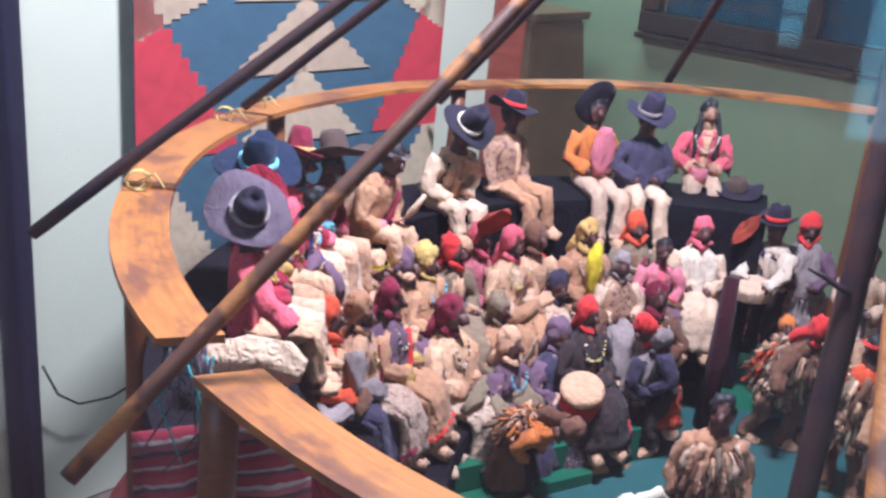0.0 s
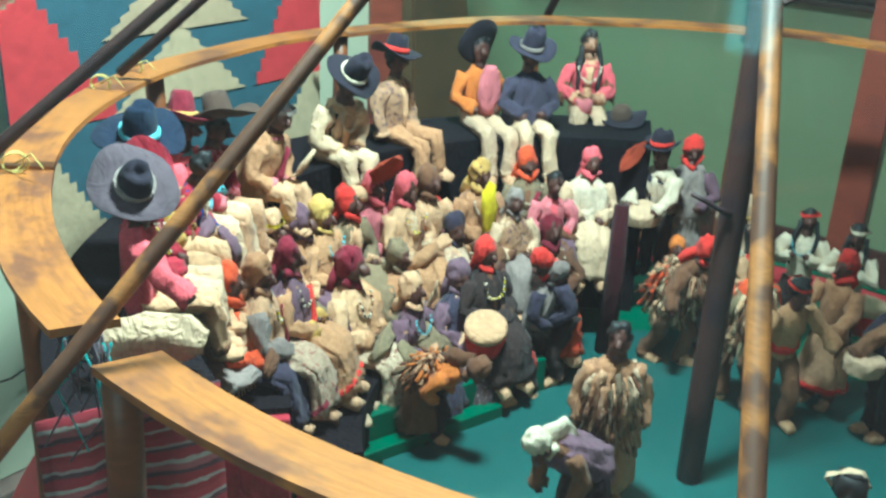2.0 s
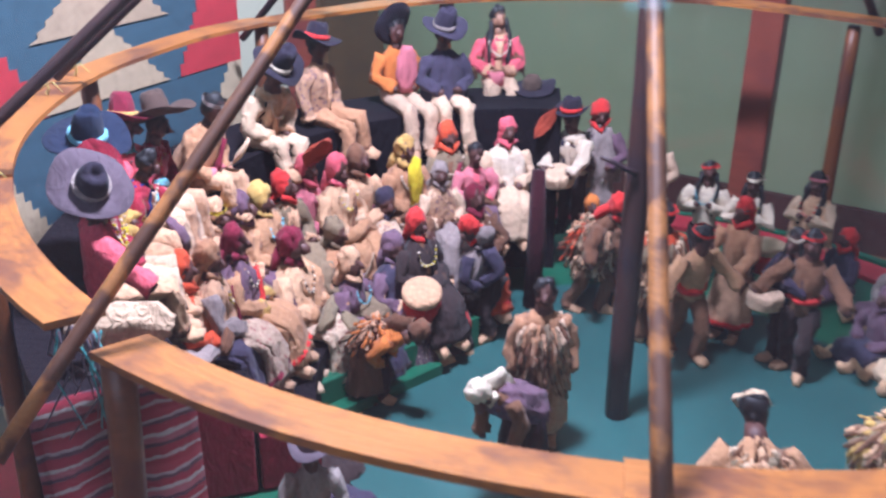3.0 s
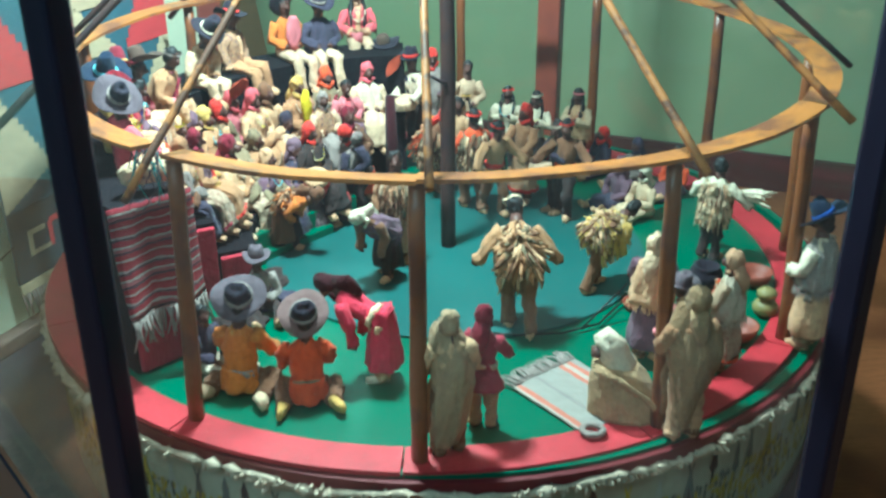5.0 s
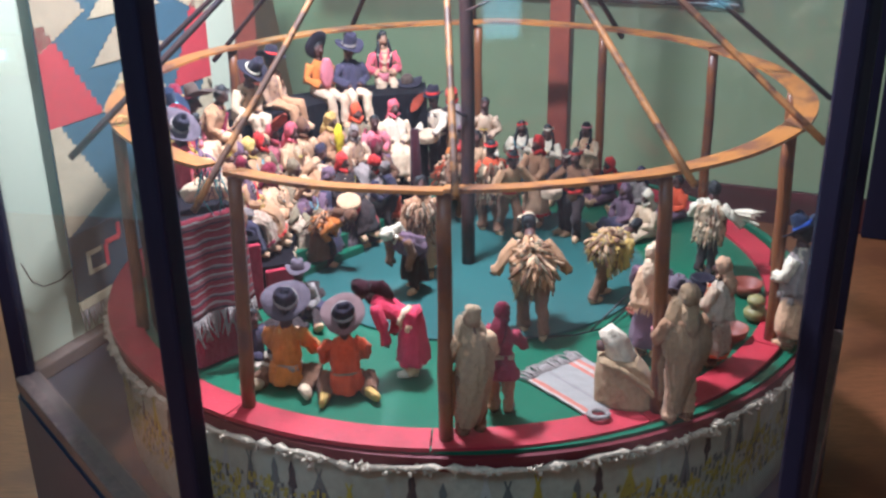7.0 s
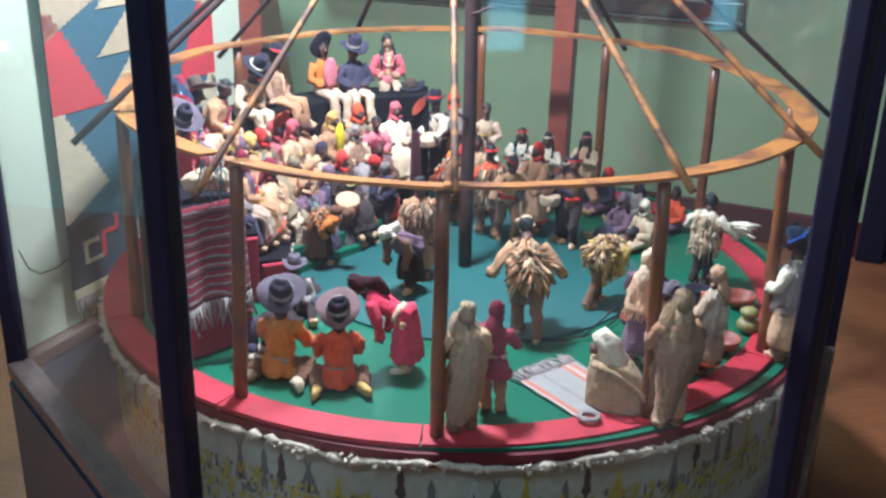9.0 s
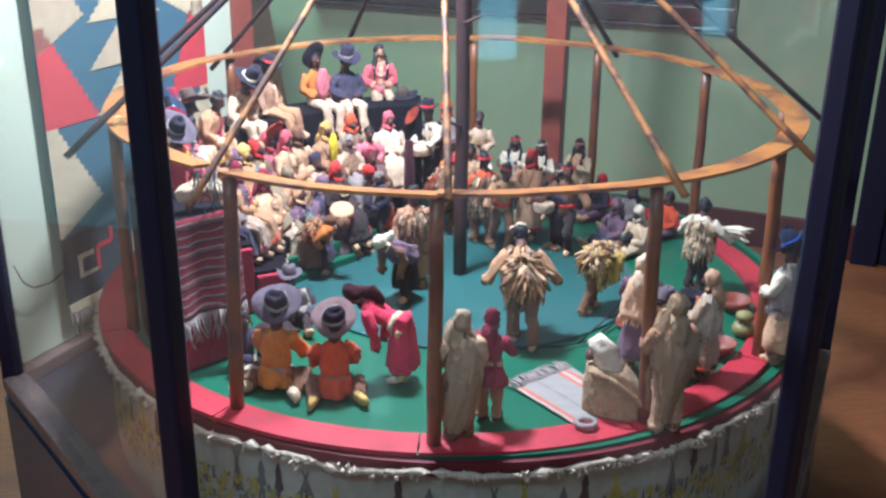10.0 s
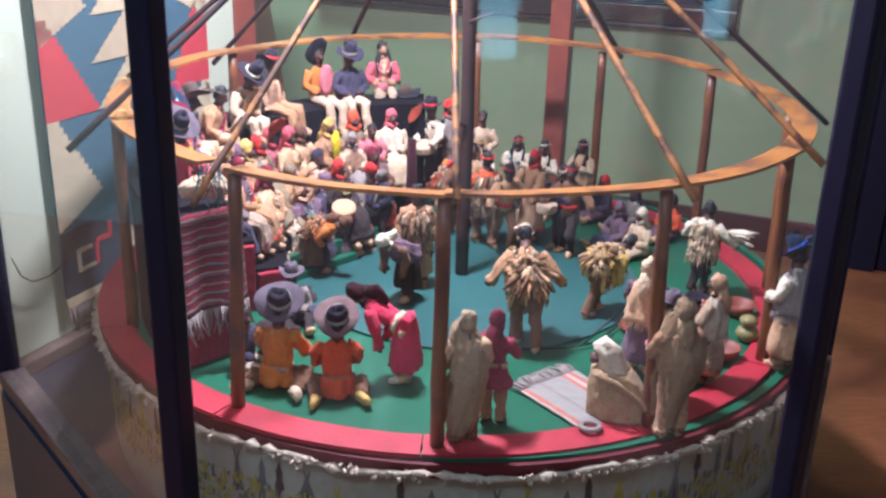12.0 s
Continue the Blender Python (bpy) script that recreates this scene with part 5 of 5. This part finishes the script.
seated(2, -0.260, 0.330, "doll in olive shawl, olive skirt and orange-red headscarf", top="olive", head="scarf", hmat="redorange", skirt="olive", shawl="olive", cuff="brown", beads="white", trim="maroon")
seated(2, -0.215, 0.305, "small doll in a rose blouse with dark hair", top="rose", head="hair", skirt="purple", H=0.2, lap="brown", cuff="pink", trim="slate")
seated(2, -0.173, 0.372, "doll in white shawl, cream skirt and pink headscarf", top="cream", head="scarf", hmat="pink", skirt="cream", shawl="white", H=0.235, lap="", beads="", cuff="")
seated(2, -0.475, 0.000, "doll in tan shawl, purple skirt and purple headscarf", top="tan", head="scarf", hmat="purple", skirt="purple", back=0.012, vest="olive", cuff="buff", tassels="cream", shawl="tan")
seated(2, -0.458, 0.030, "doll in tan shawl, tan skirt and gold headscarf", top="tan", head="scarf", hmat="gold", skirt="tan", beads="turquoise", shawl="tan", back=0.012, trim="brown")
seated(3, -0.380, 0.168, "doll in purple blouse, purple skirt and red headscarf", top="purple", head="scarf", hmat="red", skirt="purple", lap="purple", vest="purple", cuff="grey", beads="dark")
seated(3, -0.330, 0.195, "doll in olive shawl, tan skirt and dark slate headscarf", top="tan", head="scarf", hmat="slate", skirt="tan", vest="tan", cuff="buff", beads="white", trim="dark", tassels="cream", shawl="olive")
seated(3, -0.347, 0.216, "doll in rose shawl, purple skirt and red headscarf", top="buff", head="scarf", hmat="red", skirt="purple", back=0.05, lap="red", vest="dark_print", beads="dark", shawl="rose")
seated(2, -0.478, -0.188, "doll in buff shawl, dark slate skirt and orange-red headscarf", top="redorange", head="scarf", hmat="redorange", skirt="slate", shawl="buff", lap="brown")
seated(3, -0.412, 0.003, "doll in buff shawl, printed cream skirt and maroon headscarf", top="buff", head="scarf", hmat="maroon", skirt="cream_print", beads="dark", shawl="buff", H=0.26, lap="olive", cuff="tan")
seated(2, -0.446, -0.105, "doll in purple shawl, tan skirt and maroon headscarf", top="tan", head="scarf", hmat="maroon", skirt="tan", beads="dark", shawl="purple", cuff="gold", trim="red")
seated(2, -0.458, -0.155, "doll in buff shawl, printed cream skirt and tan headscarf", top="grey", head="scarf", hmat="tan", skirt="cream_print", shawl="buff", beads="yellow", trim="maroon")
seated(3, -0.373, 0.080, "doll in tan shawl, olive skirt and olive headscarf", top="olive", head="scarf", hmat="olive", skirt="olive", tassels="tan", shawl="tan", hold="feather")
seated(3, -0.268, 0.125, "doll in black shawl, black skirt and red headscarf", top="dark", head="scarf", hmat="red", skirt="dark", lap="dark", vest="dark", cuff="brown", beads="yellow", shawl="dark")
seated(3, -0.203, 0.235, "doll in brown blouse, orange-red skirt and maroon headscarf", top="brown", head="scarf", hmat="maroon", skirt="redorange", vest="rose_print", cuff="cream", beads="yellow", trim="red", tassels="buff")
seated(1, -0.518, -0.150, "doll in crimson sleeves with a grey lap blanket", top="crimson", legs="buff", head="hair", beads="white", vest="tan", lap="purple", H=0.2, cuff="blue", shin=0.19, trim="red", tassels="brown", back=0.045, lean=18)
seated(3, -0.440, -0.080, "doll in tan blouse and buff headscarf", top="tan", legs="cream", head="scarf", hmat="buff", shoes="cream", lap="brown", vest="brown", trim="dark", tassels="brown", shin=0.1)
seated(4, -0.345, 0.050, "doll in purple blouse, slate skirt and buff headscarf", top="purple", head="scarf", hmat="buff", skirt="slate", lap="tan", vest="dark", beads="turquoise", trim="dark", tassels="tan")
seated(4, -0.300, 0.110, "doll in slate shawl, dark printed skirt and purple headscarf", top="purple", head="scarf", hmat="purple", skirt="dark_print", lap="purple", cuff="buff", tassels="buff", shawl="slate")
seated(4, -0.262, 0.160, "doll in purple shawl, dark skirt and brown headscarf", top="purple", head="scarf", hmat="brown", skirt="dark", lap="red", cuff="buff", beads="dark", tassels="brown", shawl="purple")
seated(2, -0.252, 0.205, "doll in printed tan shawl, grey skirt and grey headscarf", top="cream", head="scarf", hmat="grey", skirt="grey", H=0.2, vest="dark_print", cuff="brown", shawl="tan_print")
doll("doll in orange with a wide grey hat seated on the deck", -0.303, -0.540, -0.004, 170, posture="splay", top="orange", legs="brown", head="hat", hmat="hatgrey", crownmat="hatblack", band="grey", brim=0.145, tilt=(-58, 0), belt="grey", skirt="orange", H=0.285, arms="fwd", lean=8, shoes="cream", cuff="gold", group="dolls standing on the deck")
doll("doll in red-orange with a wide grey hat seated on the deck", -0.193, -0.568, -0.004, 190, posture="splay", top="redorange", legs="brown", head="hat", hmat="hatpink", crownmat="hatblack", band="grey", brim=0.145, tilt=(-58, 8), belt="olive", skirt="redorange", H=0.265, arms="fwd", lean=8, shoes="gold", group="dolls standing on the deck")
doll("doll in a magenta dress bending forward", -0.078, -0.512, -0.004, -105, posture="stand", top="magenta", legs="buff", head="scarf", hmat="oxblood", skirt="magenta", hem=0.13, lean=62, H=0.235, arms="fwd", reach=-0.05, belt="cream", shoes="white", group="dolls standing on the deck")
doll("grey-hatted doll crouching on the deck", -0.322, -0.276, -0.004, 20, posture="floor", top="grey", legs="dark", head="hat", hmat="hatgrey", brim=0.13, tilt=(-10, 0), H=0.2, group="dolls standing on the deck")
doll("doll in dark cloth sitting beside a post", -0.372, -0.476, -0.004, 60, posture="floor", top="slate", legs="white", head="hair", H=0.2, shoes="white", group="dolls standing on the deck")
doll("doll wrapped in a cream blanket standing on the rim", 0.028, -0.705, -0.004, 200, top="buff", legs="brown", head="hood", cocoon="cream_plaid", hmat="cream_plaid", H=0.235, shoes="brown", group="dolls standing on the deck")
doll("doll in a magenta dress with a cream belt", 0.075, -0.640, -0.004, 165, top="wine", legs="tan", head="scarf", hmat="maroon", skirt="wine", hem=0.36, belt="cream", H=0.205, arms="chest", shoes="dark", group="dolls standing on the deck")


def kneeling_doll(label, m):
    """A doll bowed under one stiff blanket, with a hood over its head; it faces its own -x."""
    bm = bmesh.new()
    rows = []
    for k in range(9):
        t = k / 8
        z = 0.082 * t
        wx, wy = 0.052 * (1 - 0.32 * t ** 2), 0.040 * (1 - 0.25 * t ** 2)
        cx = -0.018 * t ** 1.5
        rows.append([bm.verts.new((cx + wx * math.copysign(abs(math.cos(a)) ** 0.8, math.cos(a)) + (0.012 * (1 - t) if math.cos(a) > 0 else 0),
                                   wy * math.sin(a) + 0.003 * math.sin(5 * a + 3 * t), z)) for a in (2 * math.pi * j / 28 for j in range(28))])
    for a, b in zip(rows, rows[1:]):
        for j in range(28):
            bm.faces.new((a[j], a[(j + 1) % 28], b[(j + 1) % 28], b[j]))
    bm.faces.new(rows[0][::-1]), bm.faces.new(rows[-1])
    # folded edge of the blanket, running down over the back
    tube(bm, [(-0.050, -0.026, 0.080), (-0.01, -0.041, 0.074), (0.030, -0.041, 0.045), (0.058, -0.030, 0.012)], [0.004, 0.006, 0.006, 0.004], 0, 8, 0.6)
    tube(bm, [(0.030, -0.020, 0.006), (0.062, -0.024, 0.012), (0.078, -0.022, 0.006)], [0.012, 0.015, 0.007], 0, 10, 0.7)
    hood = tube(bm, [(-0.006, 0, 0.070), (-0.018, 0, 0.090), (-0.024, 0, 0.110), (-0.036, 0, 0.122), (-0.050, 0, 0.118)], [0.024, 0.0225, 0.0215, 0.018, 0.008], 1, 16, fold=0.05)
    tube(bm, [(-0.036, 0, 0.100), (-0.052, 0, 0.097)], [0.012, 0.008], 2, 10)
    bmesh.ops.subdivide_edges(bm, edges=bm.edges[:], cuts=1, use_grid_fill=True, smooth=0.3)
    for v in bm.verts:
        v.co += noise.noise_vector(v.co * 38) * 0.0035 + noise.noise_vector(v.co * 95) * 0.0016
        v.co.z = max(v.co.z, 0.0)
    ob = finish("doll", bm, ["fawn", "white", "skin"], smooth=True)
    ob.matrix_world = m
    return tagged(ob, label, "doll", "dolls standing on the deck")


kneeling_doll("white-hooded doll kneeling in a fawn blanket on the striped mat", pose(0.290, -0.600, 0.002, 0, 0, -8))
doll("doll in a buff shawl over purple with a pale head cloth", 0.349, -0.443, -0.004, 150, top="purple", legs="buff", head="scarf", hmat="cream", shawl="buff", H=0.23, skirt="purple", group="dolls standing on the deck")
doll("doll in a long tan cloak standing on the rim", 0.366, -0.665, -0.004, 190, top="tan", legs="buff", head="scarf", hmat="fawn", cocoon="fawn_plaid", taper=0.45, H=0.25, group="dolls standing on the deck")
doll("doll in a cream print dress and white shawl with orange edging", 0.468, -0.470, -0.004, 230, top="cream", legs="dark", head="scarf", hmat="buff", shawl="white", trim="redorange", skirt="cream_print", H=0.212, beads="yellow", group="dolls standing on the deck")
doll("doll in a rose shawl with a wide grey hat", 0.375, -0.545, -0.004, 240, top="rose", legs="dark", head="hat", hmat="hatgrey", brim=0.15, tilt=(-20, 0), skirt="grey", shawl="rose", H=0.2, group="dolls standing on the deck")
doll("doll in grey with a dark blue hat beside a post", 0.626, -0.399, -0.004, 225, top="white", legs="olive", head="hat", hmat="hatblue", band="blue", brim=0.16, tilt=(25,10), shawl="grey", skirt="buff", H=0.25, crown=0.13, group="dolls standing on the deck")
doll("singer doll in white with a red cap", 0.153, 0.443, -0.004, -16, H=0.215, arms="chest", braids=True, group="singers at the back", top="white", head="hair", band="red", beads="turquoise", legs="dark")
doll("singer doll in white with a pale head band", 0.219, 0.400, -0.004, -25, H=0.215, arms="chest", braids=True, group="singers at the back", top="white", head="hair", band="white", beads="yellow", legs="dark")
doll("singer doll in buff with a rose head band", 0.319, 0.419, -0.004, -39, H=0.215, arms="chest", braids=True, group="singers at the back", top="cream", head="hair", band="rose", beads="red", legs="dark", shawl="buff")
doll("singer doll with a drum before the others", 0.250, 0.176, -0.004, -55, H=0.215, arms="chest", braids=True, group="singers at the back", top="slate", head="hair", band="white", legs="dark", hold="drum")
doll("singer doll in a white shirt", 0.053, 0.402, -0.004, -8, H=0.215, arms="chest", braids=True, group="singers at the back", top="white", head="hair", band="gold", legs="buff", skirt="tan")
doll("doll in a cream shirt standing behind the singers", 0.056, 0.407, 0.065, 0, H=0.215, top="cream", head="hair", legs="grey", skirt="cream", group="singers at the back")
doll("doll in a white shirt with a wide black hat", -0.068, 0.462, 0.056, -28, group="dolls beside the benches", top="white", head="hat", hmat="hatblack", band="red", brim=0.115, legs="dark", H=0.235, arms="fwd", lean=10, shawl="", vest="slate", shoes="dark", hold="drum", cuff="white")
doll("doll in grey with a red headscarf and purple shawl", -0.030, 0.488, 0.046, 4, group="dolls beside the benches", top="purple", head="scarf", hmat="red", skirt="grey", shawl="grey", H=0.24)
doll("doll with an orange headscarf", -0.032, 0.440, 0.020, 6, group="dolls beside the benches", top="tan", head="scarf", hmat="orange", skirt="tan", H=0.2, posture="floor")
doll("doll in buff and grey with black hair", 0.032, 0.330, -0.004, -6, group="dolls beside the benches", top="buff", head="hair", legs="grey", H=0.22, skirt="grey")
doll("doll in purple sitting on the deck", 0.395, 0.221, -0.004, -60, posture="floor", group="dolls sitting at the back", H=0.2, top="purple", head="scarf", hmat="purple", skirt="slate")
doll("doll in cream sitting on the deck", 0.442, 0.169, -0.004, -60, posture="floor", group="dolls sitting at the back", H=0.2, top="cream", head="scarf", hmat="white", skirt="cream")
doll("doll in slate sitting on the deck", 0.383, 0.429, -0.004, -60, posture="floor", group="dolls sitting at the back", H=0.2, top="slate", head="scarf", hmat="red", skirt="purple")
doll("doll in red and purple sitting on the deck", 0.538, 0.294, -0.004, -60, posture="floor", group="dolls sitting at the back", H=0.2, top="redorange", head="hair", skirt="purple")
doll("doll in grey sitting on the deck", 0.453, 0.348, -0.004, -60, posture="floor", group="dolls sitting at the back", H=0.2, top="grey", head="scarf", hmat="slate", skirt="purple")
doll("dancer doll in a pale dress with a red hem", 0.181, 0.241, -0.004, -30, top="tan", legs="brown", head="scarf", skirt="buff", trim="red", H=0.23, arms="fwd", group="dancers", hmat="red")
doll("dancer doll in brown hide with a red headdress", -0.033, 0.288, -0.004, 60, posture="step", top="brown", legs="brown", head="scarf", hmat="red", shaggy="brown", bustle="redorange", lean=25, H=0.225, arms="out", group="dancers")
doll("dancer doll in a long tan dress", -0.085, -0.076, -0.004, 10, top="tan", legs="brown", head="hair", skirt="buff", H=0.235, arms="down", shaggy="tan", group="dancers")
doll("dancer doll bending in dark cloth with a white head cloth", -0.098, -0.143, -0.004, -35, posture="step", top="brown", legs="dark", head="scarf", hmat="white", skirt="dark", lean=58, H=0.215, arms="fwd", shawl="purple", group="dancers")
doll("dancer doll in shaggy tan hide with a cream head band", 0.144, -0.354, -0.004, 185, posture="step", top="tan", legs="brown", head="hair", band="cream", shaggy="tan", H=0.26, lean=48, arms="out", group="dancers", bustle="tan")
doll("dancer doll bending in gold fringed hide", 0.287, -0.193, -0.004, 120, posture="step", top="gold", legs="brown", head="hair", shaggy="gold", H=0.22, lean=62, arms="fwd", group="dancers", bustle="gold")
doll("dancer doll in a tan shirt and red sash", 0.110, 0.169, -0.004, 30, posture="step", top="tan", legs="brown", head="hair", band="red", belt="red", H=0.225, lean=12, arms="out", group="dancers")
doll("dancer doll in dark slate cloth with a grey shawl", -0.210, 0.170, -0.004, 60, posture="step", top="slate", legs="dark", head="scarf", hmat="grey", lean=20, H=0.20, shawl="grey", skirt="dark", group="dancers")
doll("dancer doll bending low with a rust feather bustle", -0.317, -0.029, -0.004, 70, posture="step", top="orange", legs="dark", head="scarf", hmat="brown", lean=62, H=0.2, shawl="", skirt="brown", group="dancers", bustle="orange")
doll("dancer doll in pale fringed hide holding a white plume", 0.535, -0.060, -0.004, 140, top="white", legs="dark", head="hair", shaggy="cream", hold="plume", lean=8, H=0.215, arms="out", group="dancers")
doll("dancer doll in dark trousers with a red belt", 0.265, 0.153, -0.004, -20, posture="step", top="brown", legs="dark", head="hair", band="red", belt="red", H=0.225, arms="out", group="dancers")
doll("dancer doll in red-brown hide", 0.069, 0.192, -0.004, 200, posture="step", top="redorange", legs="brown", head="hair", band="red", shaggy="brown", H=0.235, group="dancers")
doll("dancer doll in slate and dark cloth", -0.172, 0.190, -0.004, -40, posture="step", top="slate", legs="dark", head="scarf", hmat="red", H=0.225, lean=30, group="dancers")

# ---------------------------------------------------------------- extra goods on the benches
bm = bmesh.new()
tube(bm, [(-0.07, 0, 0.02), (-0.05, 0, 0.026), (0, 0.005, 0.03), (0.05, 0, 0.026), (0.075, -0.004, 0.018)], [0.018, 0.03, 0.034, 0.033, 0.014], 0, 18, 0.8, fold=0.08, folds=5)
bmesh.ops.subdivide_edges(bm, edges=bm.edges[:], cuts=2, use_grid_fill=True, smooth=0.5)
for v in bm.verts:
    v.co += noise.noise_vector(v.co * 45) * 0.006 + noise.noise_vector(v.co * 110) * 0.0025
ob = finish("cloth_bundle", bm, ["cream"], smooth=True)
ob.matrix_world = pose(-0.448, -0.418, 0.300, 8, 0, 30) @ Matrix.Scale(0.62, 4)
tagged(ob, "crumpled white cloth bundle with a red stripe on the bench end", "cloth bundle")
hat = thing("hat", "black wide-brimmed hat with a brown crown lying on the bench", "hat", m=pose(-0.150, 0.535, 0.283, 4, -3, 20))
bm = bmesh.new()
lathe(bm, [(0.015, 0.002), (0.034, 0.0), (0.041, 0.004), (0.042, 0.006), (0.034, 0.004), (0.016, 0.007)], 0, 26, wave=0.05, waves=3)
for v in bm.verts:
    v.co.z += 0.010 * (v.co.xy.length / 0.042) ** 2 * max(0.0, math.cos(2 * math.atan2(v.co.y, v.co.x)))
part("brim", bm, "hatblack", hat, smooth=True)
bm = bmesh.new()
lathe(bm, [(0.0175, 0.004), (0.0178, 0.010), (0.0165, 0.020), (0.012, 0.027), (0.006, 0.024), (0.001, 0.022)], 0, 20, wave=0.06, waves=2)
part("crown", bm, "hatbrown", hat, "brown felt crown", True)
bm = bmesh.new()
outline = [(0.0, 0.030), (0.010, 0.016), (0.013, 0.0), (0.008, -0.020), (0.0, -0.032), (-0.009, -0.018), (-0.012, 0.002), (-0.007, 0.018)]
face = bm.faces.new([bm.verts.new((x, 18 * x * x, z)) for x, z in outline])
ext = bmesh.ops.extrude_face_region(bm, geom=[face])
bmesh.ops.translate(bm, vec=(0, 0.002, 0), verts=[v for v in ext["geom"] if isinstance(v, bmesh.types.BMVert)])
bmesh.ops.triangulate(bm, faces=bm.faces[:])
ob = finish("red_cloth", bm, ["rust"])
ob.matrix_world = pose(-0.118, 0.427, 0.262, -14, 38, 12)
tagged(ob, "dark red pointed cloth leaning against the bench end", "cloth")


def heap(name, x, y, z, size, mat, label, seed, tall=0.6):
    """A crumpled pile of cloth."""
    bm = bmesh.new()
    n = 18
    lathe(bm, [(1.0, 0.0), (0.98, 0.15), (0.8, 0.4), (0.5, 0.62), (0.2, 0.72), (0.03, 0.74)], 0, n, Matrix.Scale(size, 4) @ Matrix.Diagonal((1, 0.8, tall, 1)), 0.12, 5)
    for v in bm.verts:
        k = noise.noise_vector(v.co * 45 + Vector((seed, 0, 0))) * size * 0.28
        v.co += Vector((k.x, k.y, abs(k.z) if v.co.z < size * 0.1 else k.z))
    ob = finish(name, bm, [mat], smooth=True)
    ob.matrix_world = pose(x, y, z, 0, 0, seed * 40)
    return tagged(ob, label, "cloth bundle")


heap("cloth_bundle", -0.300, -0.250, -0.006, 0.045, "slate", "dark blue cloth heaped before the benches", 2)
heap("cloth_bundle", -0.330, -0.170, -0.006, 0.05, "dark", "black cloth heaped before the benches", 3)
heap("cloth_bundle", -0.345, -0.330, -0.006, 0.05, "dark", "black cloth heaped by the bench end", 4)
heap("cloth_bundle", -0.330, -0.010, -0.006, 0.04, "dark", "black cloth fallen before the front bench", 6)
heap("cloth_bundle", -0.480, -0.235, 0.168, 0.045, "grey", "grey yarn heap on the bench end", 7)
bm = bmesh.new()
tube(bm, [(0, 0, 0), (0.002, 0.004, 0.12), (0.0, 0.008, 0.235)], [0.015, 0.014, 0.010], 0, 12, 0.8, fold=0.12, folds=5)
ob = finish("draped_stake", bm, ["oxblood"])
ob.matrix_world = pose(-0.118, 0.285, -0.006)
tagged(ob, "stake draped in dark maroon cloth beside the benches", "stake")
